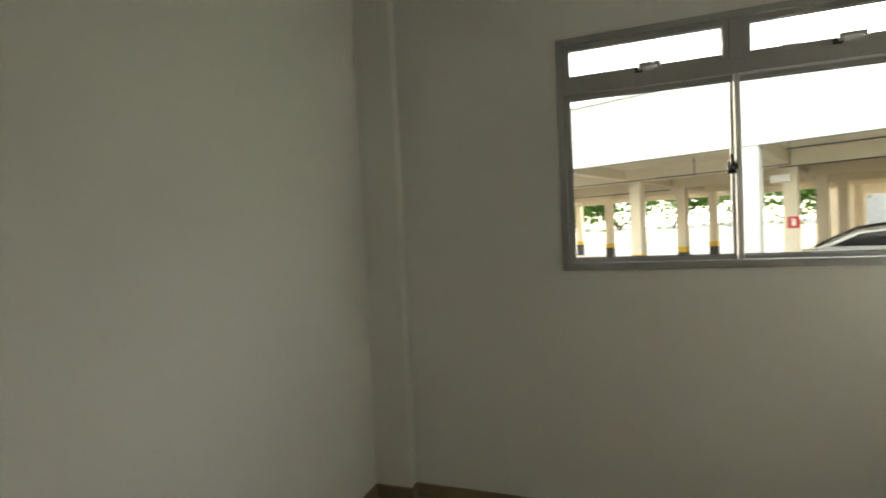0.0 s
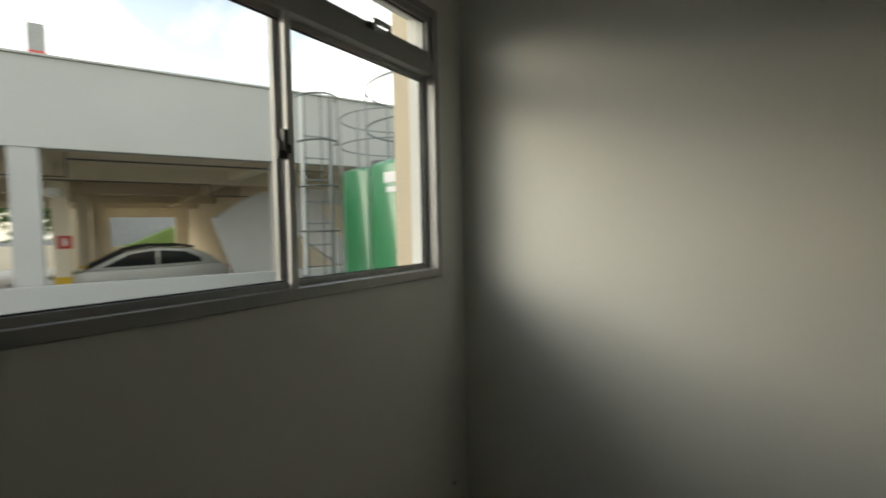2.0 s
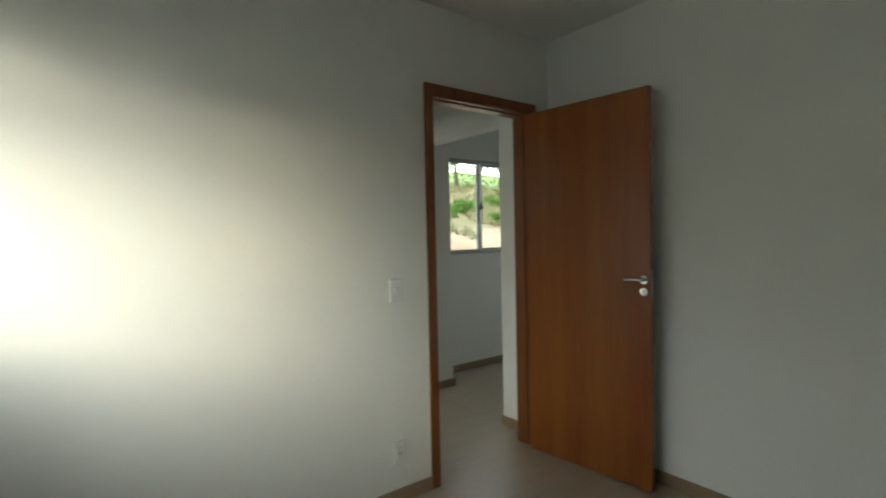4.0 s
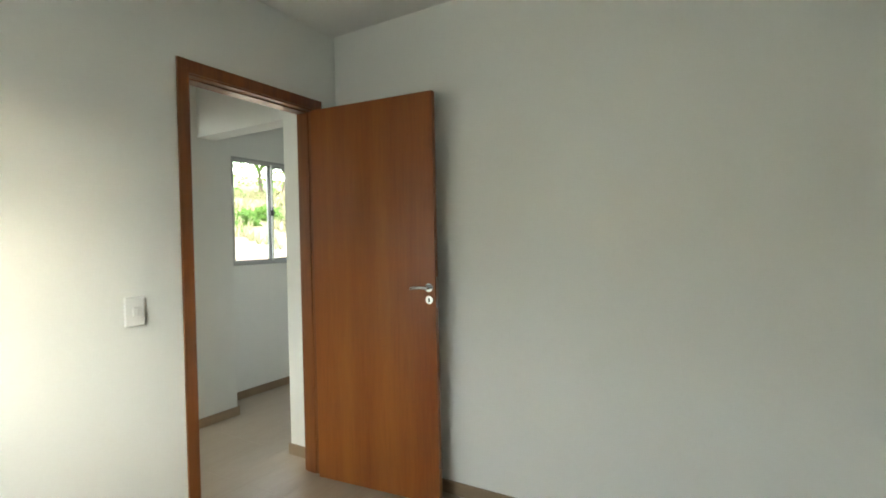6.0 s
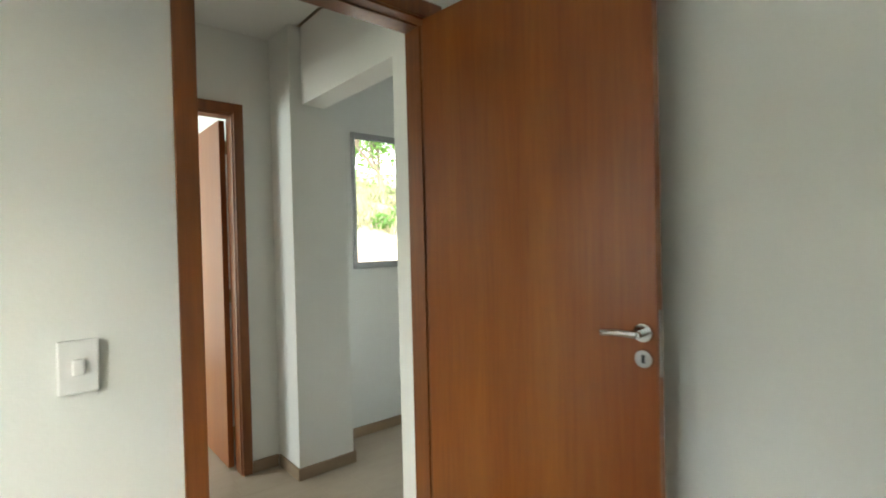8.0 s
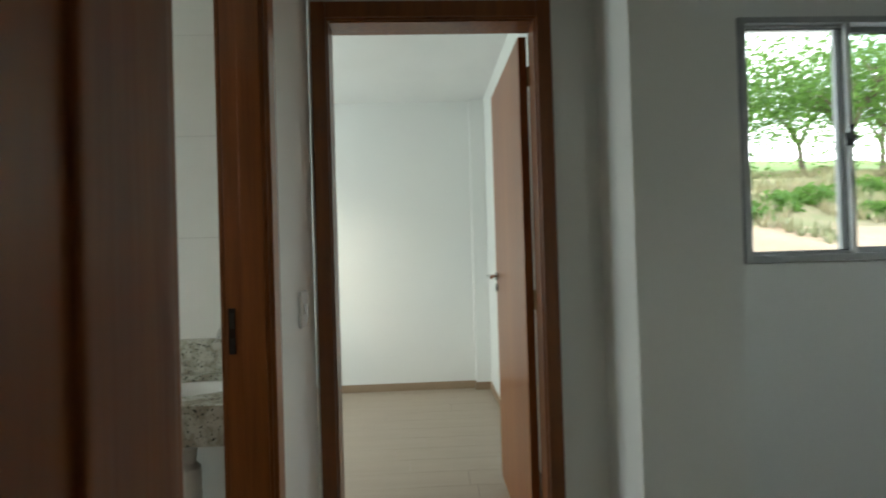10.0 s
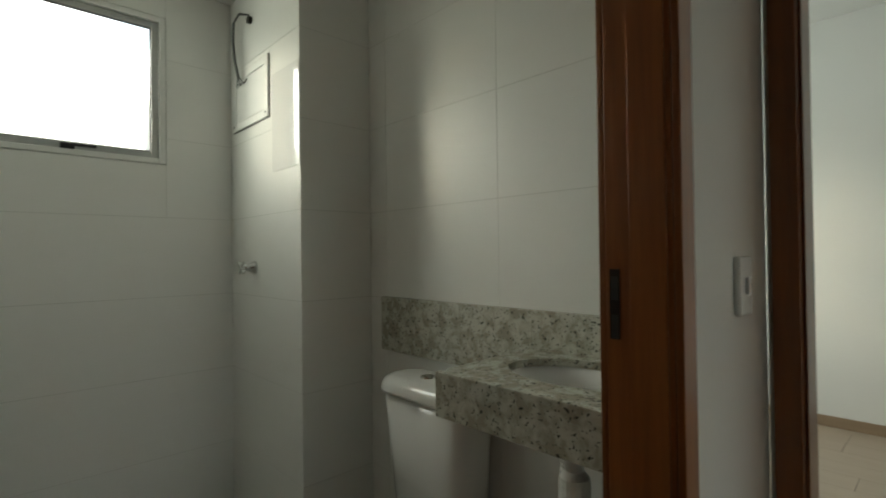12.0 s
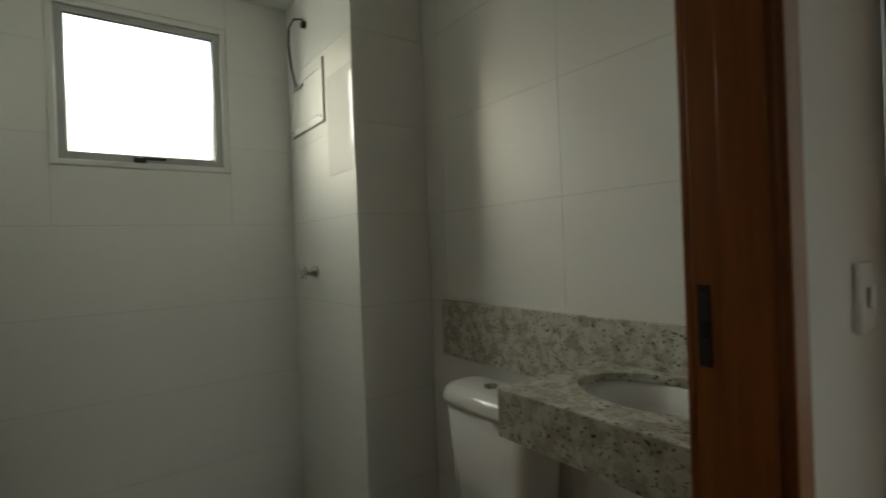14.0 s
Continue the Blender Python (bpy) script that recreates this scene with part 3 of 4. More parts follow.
def faucet():
    f = thing("faucet", "chrome basin tap with a curved spout", "tap", at=pose(2.915, 0.622, 0.883))
    part("base", R((0, 0, 0), (0, 0, 0.03), 0.024, 0.02, 20), CHROME, f)
    part("spout", pipe([(0, 0, 0.025), (0, 0, 0.11), (-0.012, 0, 0.142), (-0.04, 0, 0.158), (-0.075, 0, 0.15), (-0.09, 0, 0.125)], 0.010, res=4), CHROME, f, smooth=True)
    part("knob", R((0, -0.012, 0.06), (0, -0.05, 0.06), 0.013, 0.016, 12), CHROME, f)


faucet()


def basin_trap():
    s = thing("basin_trap", "white plastic bottle trap with ribbed waste hose under the counter", "pipe", at=pose(2.80, 0.715, 0.40))
    b = bmesh.new()
    lathe(b, [(0.02, 0.335), (0.038, 0.33), (0.04, 0.295), (0.028, 0.285), (0.022, 0.24), (0.036, 0.225), (0.038, 0.21), (0.038, 0.12), (0.03, 0.1)], (0, 0, 0), 20)
    part("body", b, PLASTIC, s, smooth=False)
    b = bmesh.new()
    for i in range(26):
        a = i / 25
        p = Vector((0.02 + 0.105 * a, 0.035 + 0.02 * math.sin(3 * a), 0.27 - 0.27 * math.sin(math.pi * a * 0.55)))
        bmesh.ops.create_uvsphere(b, u_segments=10, v_segments=6, radius=0.0185 if i % 2 else 0.015, matrix=Matrix.Translation(p))
    part("waste_hose", b, PLASTIC, s, "ribbed white hose", True)
    part("wall_collar", R((0.125, 0.05, 0.02), (0.149, 0.05, 0.02), 0.03, 0.03, 20), PLASTIC, s)


basin_trap()


def toilet():
    t = thing("toilet", "white ceramic close-coupled toilet with tank beside the granite counter", "toilet", at=pose(2.945, 1.262, 0))

    def rounded(bm, x0, x1, y0, y1, z0, z1, r, taper=0.0):
        """A box with its four upright corners rounded, narrower at its foot where asked."""
        ring = []
        for cxx, cyy, a0 in ((x1 - r, y1 - r, 0), (x0 + r, y1 - r, 90), (x0 + r, y0 + r, 180), (x1 - r, y0 + r, 270)):
            for k in range(7):
                a = radians(a0 + 15 * k)
                ring.append((cxx + r * math.cos(a), cyy + r * math.sin(a)))
        mx, my = (x0 + x1) / 2, (y0 + y1) / 2
        lo = [bm.verts.new((x1 + (x - x1) * (1 - taper), my + (y - my) * (1 - taper), z0)) for x, y in ring]
        hi = [bm.verts.new((x, y, z1)) for x, y in ring]
        bm.faces.new(lo[::-1])
        bm.faces.new(hi)
        for i in range(len(ring)):
            k = (i + 1) % len(ring)
            bm.faces.new((lo[i], lo[k], hi[k], hi[i]))
        bmesh.ops.recalc_face_normals(bm, faces=bm.faces[:])
        return bm
    bm = rounded(bmesh.new(), -0.185, 0.0, -0.20, 0.20, 0.315, 0.70, 0.07, 0.14)
    part("tank", bm, CERAMIC, t, smooth=True)
    bm = rounded(bmesh.new(), -0.20, 0.002, -0.212, 0.212, 0.702, 0.752, 0.085)
    geom = [e for e in bm.edges if all(v.co.z > 0.745 for v in e.verts)]
    bmesh.ops.bevel(bm, geom=geom, offset=0.042, segments=7, affect="EDGES", profile=0.5)
    part("tank_lid", bm, CERAMIC, t, smooth=True)
    part("flush_button", R((-0.10, 0.03, 0.751), (-0.10, 0.03, 0.758), 0.024, 0.022, 20), CHROME, t, "chrome flush button")
    b = bmesh.new()
    lathe(b, [(0.11, 0.0), (0.115, 0.06), (0.10, 0.13), (0.12, 0.22), (0.155, 0.29), (0.16, 0.315), (0.12, 0.315), (0.05, 0.24)], (-0.33, 0, 0), 36, 1.3, 1.0)
    part("bowl", b, CERAMIC, t, smooth=True)
    part("foot", rounded(bmesh.new(), -0.36, -0.02, -0.10, 0.10, 0.0, 0.3145, 0.04), CERAMIC, t)
    b = bmesh.new()
    lathe(b, [(0.10, 0.0), (0.165, 0.0), (0.17, 0.012), (0.163, 0.022), (0.10, 0.028), (0.01, 0.03)], (-0.335, 0, 0.317), 36, 1.25, 1.0)
    part("seat_lid", b, PLASTIC, t, "closed white seat lid", True)


toilet()


def shower_outlet():
    s = thing("shower_outlet", "open shower pipe stub with loose wires hanging from the tiled shaft", "pipe", at=pose(2.634, 2.2, 2.2))
    part("stub", R((0.0, 0, 0.0), (-0.016, 0, 0.0), 0.016, 0.016, 14), DARKMETAL, s)
    for k, (dy, mat) in enumerate(((0.0, CONDUIT), (0.008, GALV), (-0.008, BLACK))):
        part("wire", pipe([(-0.004, 0.012, 0.028), (-0.03, 0.06 + dy, 0.04), (-0.036, 0.11 + dy, 0.015), (-0.034, 0.125 + dy, -0.06), (-0.03, 0.11 + dy, -0.16), (-0.026, 0.085 + dy, -0.235), (-0.022, 0.07 + 5 * dy, -0.275), (-0.02, 0.05 + 6 * dy, -0.262)], 0.0032), mat, s, smooth=True)


shower_outlet()


def access_panel():
    p = thing("access_panel", "white square access cover with a raised rim on the tiled shaft", "cover", at=pose(2.6345, 2.21, 1.87))
    bm = window_frame_bm(-0.19, 0.19, -0.13, 0.13, -0.008, 0.0, 0.035)
    bm.transform(Matrix.Rotation(radians(-90), 4, "Z"))
    part("rim", bm, PLASTIC, p)
    part("cover", B(-0.0045, 0.0, -0.153, 0.153, -0.093, 0.093, bevel=0.0015), PLASTIC, p)
    # thin dark strips along the rim's lower edge and one side
    part("seal", B(-0.002, 0.0, -0.195, 0.195, -0.136, -0.131), CONDUIT, p)
    part("seal", B(-0.002, 0.0, -0.196, -0.191, -0.131, 0.13), CONDUIT, p)
    for y in (-0.17, 0.17):
        part("screw", R((-0.0105, y, -0.11), (-0.008, y, -0.11), 0.005, 0.005, 10), GALV, p)


access_panel()


def shower_valve():
    v = thing("shower_valve", "chrome shower valve with cross handle on the tiled shaft", "tap", at=pose(2.6345, 2.18, 1.113))
    b = bmesh.new()
    lathe(b, [(0.028, 0.0), (0.027, 0.008), (0.018, 0.022), (0.014, 0.04), (0.012, 0.05)], (0, 0, 0), 24)
    b.transform(Matrix.Rotation(radians(-90), 4, "Y"))
    part("rose", b, CHROME, v, smooth=True)
    b = R((-0.05, 0, 0), (-0.066, 0, 0), 0.012, 0.012, 14)
    for a in range(4):
        q = radians(45 + 90 * a)
        rod(b, (-0.058, 0, 0), (-0.058, 0.032 * math.cos(q), 0.032 * math.sin(q)), 0.006, 0.007, 8)
    part("cross_handle", b, CHROME, v)


shower_valve()

# ---- outside: yard, parking garage, tanks ----
structure("ground", B(-400, 400, -400, 400, -0.95, -0.85), EARTH, "grey asphalt yard around the buildings", "ground")
GARAGE_AT = pose(-0.46, 0.97, 0, 0, 0, -22)


def garage():
    g = thing("parking_garage", "open pale concrete parking garage with a deep white parapet band", "building", at=GARAGE_AT)
    fl = part("floor", B(-19, 9, 9.3, 35.4, -0.84, -0.35), CONCRETE, g)
    part("fascia", B(-19, 16, 9.5, 9.72, 2.67, 3.97), GREYFACADE, g, "wide pale grey parapet band")
    part("coping", B(-19, 16, 9.46, 9.78, 3.972, 4.01, bevel=0.01), GREYFACADE, g)
    part("deck", B(-19, -1.6, 9.74, 27.6, 2.95, 3.2), GARAGE, g)
    part("deck", B(-1.598, 16, 9.74, 31, 2.95, 3.2), GARAGE, g)
    part("low_wall", B(-19, 16, 9.3, 9.46, -0.84, 0.67, bevel=0.01), GREYFACADE, g)
    for v in (13.8, 18.2, 22.6, 27.0):
        part("beam", B(-19, 9, v - 0.13, v + 0.13, 2.6, 2.949), GARAGE, g)
    for u in (-16.3, -12.55, -8.8, -4.85, -0.95, 2.75):
        part("cross_beam", B(u - 0.12, u + 0.12, 9.75, 30.4 if u > -2 else 27.5, 2.68, 2.948), GARAGE, g)
    for u in (-16.3, -12.55, -8.7, -4.85, -0.955, 2.75, 8.6):
        part("front_column", B(u - 0.175, u + 0.175, 9.52, 9.92, -0.35, 2.669, bevel=0.01), GREYFACADE, g)
    for v in (13.8, 18.2, 22.6, 27.0):
        for u in (-16.3, -12.7, -9.0, -4.45, -0.78 + 0.07 * (v - 13.8)):
            c = part("column", B(u - 0.15, u + 0.15, v - 0.2, v + 0.2, -0.35, 2.6, bevel=0.01), GARAGE, g)
            part("black_band", B(u - 0.153, u + 0.153, v - 0.203, v + 0.203, -0.349, 0.30), BLACKPAINT, c)
            part("yellow_band", B(u - 0.153, u + 0.153, v - 0.203, v + 0.203, 0.302, 0.50), YELLOW, c)
    back = wall_bm("y", 30.5, 30.75, -1.4, 9, -0.35, 2.94, [(0.36, 3.29, 0.8, 2.29), (4.4, 8.2, 0.8, 2.29)])
    part("back_wall", back, GARAGE, g)
    part("inner_low_wall", B(-19, -1.6, 35.0, 35.2, -0.35, 0.9), GARAGE, g)
    part("inner_low_wall", B(-1.6, -1.45, 30.8, 35.0, -0.35, 0.9), GARAGE, g)
    part("side_wall", B(3.9, 4.1, 14.8, 30.4, -0.35, 2.94), GARAGE, g)
    part("stair_wall", B(3.85, 9.0, 14.5, 14.7, -0.35, 2.3), GARAGE, g)
    bm = prism(bmesh.new(), [(2.25, 1.8), (2.77, 2.14), (3.2, 2.36), (3.63, 2.48), (3.8, 2.5), (3.8, -0.34), (2.97, -0.34), (2.97, 0.0)], 13.2, 13.35)
    part("ramp_wall", bm, PALEFACADE, g, "pale grey sloping ramp wall")
    bm = prism(bmesh.new(), [(4.0, 2.5), (5.6, 2.5), (5.6, 2.1), (4.7, 2.05), (5.6, 0.7), (5.6, 0.15), (4.0, 1.4)], 12.9, 13.1)
    part("stair_flight", bm, PALEFACADE, g)
    bm = prism(bmesh.new(), [(2.08, 1.75), (2.26, 1.75), (2.98, 0.0), (2.98, -0.34), (2.8, -0.34)], 13.05, 13.19)
    part("ramp_rail", bm, PALEFACADE, g, "pale sloping ramp parapet")
    for pts in ([(-1.0, 13.6, 2.58), (2.2, 13.6, 2.58), (2.2, 13.6, 2.3), (6.0, 13.6, 2.3)], [(-0.55, 11.5, 2.9), (-0.55, 11.5, 2.45), (-3.2, 11.5, 2.45)], [(-0.5, 10.6, 2.66), (4.0, 10.6, 2.66)],
                [(-4.8, 18.0, 2.55), (-10.5, 18.0, 2.55)], [(-2.5, 12.2, 2.9), (-2.5, 12.2, 2.5), (-6.5, 12.2, 2.5)]):
        part("conduit", pipe(pts, 0.015, res=2), CONDUIT, g, "dark conduit under the deck")
    part("exit_light", B(-1.15, -0.75, 13.4, 13.6, 2.22, 2.4, bevel=0.01), PLASTIC, g)
    stack = part("chimney", B(-1.86, -1.34, 22.0, 22.5, 3.2, 8.62), STACK, g, "grey rooftop stack with a red foot")
    part("red_band", B(-1.865, -1.335, 21.995, 22.505, 6.6, 7.7), RED, stack)
    return g


garage()


def sign():
    s = thing("extinguisher_sign", "red fire extinguisher sign on a garage column", "sign", at=GARAGE_AT @ pose(-0.72, 13.59, 1.25))
    part("plate", B(-0.13, 0.13, -0.01, 0.0, -0.14, 0.14, bevel=0.003), RED, s)
    part("symbol", B(-0.035, 0.035, -0.0125, -0.0105, -0.08, 0.05), PLASTIC, s)
    part("symbol", B(-0.055, 0.03, -0.0125, -0.0105, 0.06, 0.085), PLASTIC, s)


sign()


def cone(u, v):
    c = thing("traffic_cone", "orange traffic cone on the garage floor", "cone", at=GARAGE_AT @ pose(u, v, -0.35))
    part("foot", B(-0.18, 0.18, -0.18, 0.18, 0, 0.04, bevel=0.01), BLACKPAINT, c)
    part("body", R((0, 0, 0.04), (0, 0, 0.72), 0.13, 0.03, 20), ORANGE, c)
    part("band", R((0, 0, 0.40), (0, 0, 0.52), 0.082, 0.064, 20), PLASTIC, c)


cone(-1.6, 19.5)


def car():
    c = thing("car", "silver-white hatchback parked in the garage, with black roof rails", "car", at=GARAGE_AT @ pose(0.58, 14.7, -0.35))
    low = [(-2.05, 0.28), (-2.0, 0.62), (-1.85, 0.78), (-0.95, 0.93), (1.75, 0.98), (2.0, 0.92), (2.08, 0.62), (2.06, 0.28)]
    bm = prism(bmesh.new(), low, -0.86, 0.86)
    bmesh.ops.bevel(bm, geom=bm.edges[:], offset=0.05, segments=3, affect="EDGES", profile=0.6)
    part("body", bm, CARPAINT, c, smooth=True)
    bm = prism(bmesh.new(), [(-0.98, 0.92), (-0.2, 1.34), (0.5, 1.43), (1.2, 1.38), (1.62, 1.18), (1.9, 0.95)], -0.74, 0.74)
    bmesh.ops.bevel(bm, geom=bm.edges[:], offset=0.05, segments=3, affect="EDGES", profile=0.6)
    part("cabin", bm, CARPAINT, c, smooth=True)
    for y0, y1 in ((-0.752, -0.742), (0.742, 0.752)):
        part("side_window", prism(bmesh.new(), [(-0.66, 0.99), (-0.12, 1.28), (0.42, 1.35), (0.42, 1.0)], y0, y1), CARGLASS, c)
        part("side_window", prism(bmesh.new(), [(0.48, 1.0), (0.48, 1.35), (1.05, 1.30), (1.38, 1.13), (1.42, 1.03)], y0, y1), CARGLASS, c)
    bm = prism(bmesh.new(), [(-0.93, 0.97), (-0.24, 1.345), (-0.26, 1.36), (-0.97, 0.985)], -0.66, 0.66)
    part("windscreen", bm, CARGLASS, c)
    for y in (-0.62, 0.62):
        part("roof_rail", pipe([(-0.95, y, 0.99), (-0.2, y, 1.39), (0.3, y, 1.47), (1.0, y, 1.455), (1.25, y, 1.40)], 0.03), BLACK, c)
        part("tail_light", B(1.93, 2.07, y - 0.14, y + 0.14, 0.70, 0.92, bevel=0.02), RED, c)
        for x in (-1.3, 1.3):
            w = part("wheel", R((x, y + (0.12 if y > 0 else -0.12), 0.31), (x, y + (0.26 if y > 0 else -0.26), 0.31), 0.31, 0.31, 28), RUBBER, c)
            part("rim", R((x, y + (0.255 if y > 0 else -0.255), 0.31), (x, y + (0.265 if y > 0 else -0.265), 0.31), 0.2, 0.2, 20), GALV, w)


car()


def tank(name, u, v, r, top, lettered=False):
    t = thing(name, "tall glossy green water tank with guard rail", "tank", group="water tanks", at=GARAGE_AT @ pose(u, v, -0.85))
    b = bmesh.new()
    h = top + 0.85
    lathe(b, [(r * 0.98, 0.0), (r, 0.05), (r, h * 0.48), (r * 1.006, h * 0.485), (r * 1.006, h * 0.495), (r, h * 0.5), (r, h - 0.05), (r * 0.985, h - 0.015), (r * 0.9, h + 0.02), (r * 0.4, h + 0.09), (0.02, h + 0.1)], (0, 0, 0), 64)
    part("shell", b, GREEN, t, smooth=True)
    part("hatch", R((-r * 0.45, -r * 0.3, h + 0.05), (-r * 0.45, -r * 0.3, h + 0.13), 0.22, 0.2, 24), CONDUIT, t)
    for k, z in enumerate((0.42, 0.86)):
        part("rail", pipe([(r * math.cos(2 * math.pi * i / 48), r * math.sin(2 * math.pi * i / 48), h + z) for i in range(48)], 0.012, closed=True), GALV, t, smooth=True)
    for i in range(8):
        a = 2 * math.pi * i / 8 + 0.35
        part("rail_post", R((r * 0.99 * math.cos(a), r * 0.99 * math.sin(a), h - 0.04), (r * math.cos(a), r * math.sin(a), h + 0.86), 0.014, 0.014, 8), GALV, t)
    # two white bands of unreadable lettering on the shell
    for z0, z1, a0, a1 in ((h - 0.24, h - 0.13, 188, 216), (h - 0.34, h - 0.28, 190, 214)) if lettered else ():
        bm = bmesh.new()
        n = 12
        lo = [bm.verts.new(((r + 0.006) * math.cos(radians(a0 + (a1 - a0) * i / n)), (r + 0.006) * math.sin(radians(a0 + (a1 - a0) * i / n)), z0)) for i in range(n + 1)]
        hi = [bm.verts.new((q.co.x, q.co.y, z1)) for q in lo]
        for i in range(n):
            bm.faces.new((lo[i], lo[i + 1], hi[i + 1], hi[i]))
        part("lettering", bm, PLASTIC, t, "white bar of lettering")
    return t


tank("water_tank", 3.33, 5.0, 1.0, 2.1, lettered=True)
tank("water_tank", 4.05, 7.5, 0.95, 2.32)


def caged_ladder():
    l = thing("caged_ladder", "galvanised ladder with hooped safety cage beside the green tanks", "ladder", at=GARAGE_AT @ pose(2.32, 6.5, -0.85))
    top = 3.98
    for dx in (-0.19, 0.19):
        # left stile in the whiter material, right one in galvanised steel
        part("stile", R((dx, 0.22, 0), (dx, 0.22, top + 0.05), 0.02, 0.02, 10), WHITE_OR_LIT_ALU if dx < 0 else GALV, l)
    for i in range(12):
        part("rung", R((-0.19, 0.22, 0.3 + 0.29 * i), (0.19, 0.22, 0.3 + 0.29 * i), 0.009, 0.009, 8), GALV, l)
    for i in range(6):
        z = top - 0.585 * i
        if z > 1.0:
            part("hoop", pipe([(0.26 * math.cos(a), 0.2 + 0.36 * math.sin(a), z) for a in [math.pi + math.pi * k / 12 for k in range(13)]], 0.013), HOOP, l, smooth=True)
    for k in (2, 5, 7, 10):
        a = math.pi + math.pi * k / 12
        part("cage_strap", R((0.26 * math.cos(a), 0.2 + 0.36 * math.sin(a), 1.1), (0.26 * math.cos(a), 0.2 + 0.36 * math.sin(a), top), 0.009, 0.009, 8), HOOP, l)


caged_ladder()

# ---- outside: hillside and trees ----


def bank():
    """A dry grassy bank that climbs away from the living room window."""
    nx, ny = 46, 60
    verts, faces = [], []
    for j in range(ny + 1):
        for i in range(nx + 1):
            x = 6.6 + 40 * (i / nx) ** 1.6
            y = -40 + 40 * j / ny
            d = x - 7.4 + 0.06 * (y + 4)
            h = -0.95 + max(0, min(1, d / 1.0)) * 2.05 + max(0, min(1, (d - 1.0) / 2.0)) * 0.65 + max(0, min(1, (d - 3.0) / 2.6)) * 1.15 + max(0, d - 6.0) * 0.2
            h += 0.22 * noise.noise(Vector((x * 0.5, y * 0.5, 0))) * min(1, max(0, d)) + 0.08 * noise.noise(Vector((x * 1.9, y * 1.9, 3)))
            verts.append((x, y, h if d > 0 else -0.95))
    for j in range(ny):
        for i in range(nx):
            a = j * (nx + 1) + i
            faces.append((a, a + 1, a + nx + 2, a + nx + 1))
    me = bpy.data.meshes.new("hillside")
    me.from_pydata(verts, [], faces)
    me.materials.append(GRASS)
    me.materials.append(SAND)
    me.materials.append(LAWN)
    for f in me.polygons:
        f.use_smooth = True
        f.material_index = 1 if f.center.x - 7.4 + 0.06 * (f.center.y + 4) + 0.9 * noise.noise(f.center * 0.8) < 2.7 else 2 if f.center.x + 0.06 * f.center.y + 1.5 * noise.noise(f.center * 0.4) > 13.2 else 0
    return tagged(new("hillside", me), "dry grassy bank rising behind the house", "ground", kind="structure")


bank()
rg = random.Random(12)
tv, tf = [], []
for k in range(9000):
    x, y = rg.uniform(8.6, 16.5), rg.uniform(-18, -3)
    d = x - 7.4 + 0.06 * (y + 4)
    h = -0.95 + max(0, min(1, d / 1.0)) * 2.05 + max(0, min(1, (d - 1.0) / 2.0)) * 0.65 + max(0, min(1, (d - 3.0) / 2.6)) * 1.15 + max(0, d - 6.0) * 0.2
    h += 0.22 * noise.noise(Vector((x * 0.5, y * 0.5, 0))) + 0.08 * noise.noise(Vector((x * 1.9, y * 1.9, 3)))
    if noise.noise(Vector((x * 0.7, y * 0.7, 9))) < (0.35 if d < 2.9 else -0.1):
        continue
    for q in range(3):
        a, t = rg.uniform(0, 6.28), rg.uniform(0.12, 0.34)
        n = len(tv)
        tv += [(x - 0.03 * math.sin(a), y + 0.03 * math.cos(a), h - 0.03), (x + 0.03 * math.sin(a), y - 0.03 * math.cos(a), h - 0.03), (x + 0.14 * math.cos(a), y + 0.14 * math.sin(a), h + t)]
        tf.append((n, n + 1, n + 2))
tm = bpy.data.meshes.new("grass_tufts")
tm.from_pydata(tv, [], tf)
tm.materials.append(material("dry_grass_blades", (0.16, 0.19, 0.09), 0.9, scale=0.8, bump=0, colour2=(0.29, 0.245, 0.16)))
tagged(new("grass_tufts", tm), "dry green and straw-coloured grass tufts on the bank", "grass", kind="stuff")

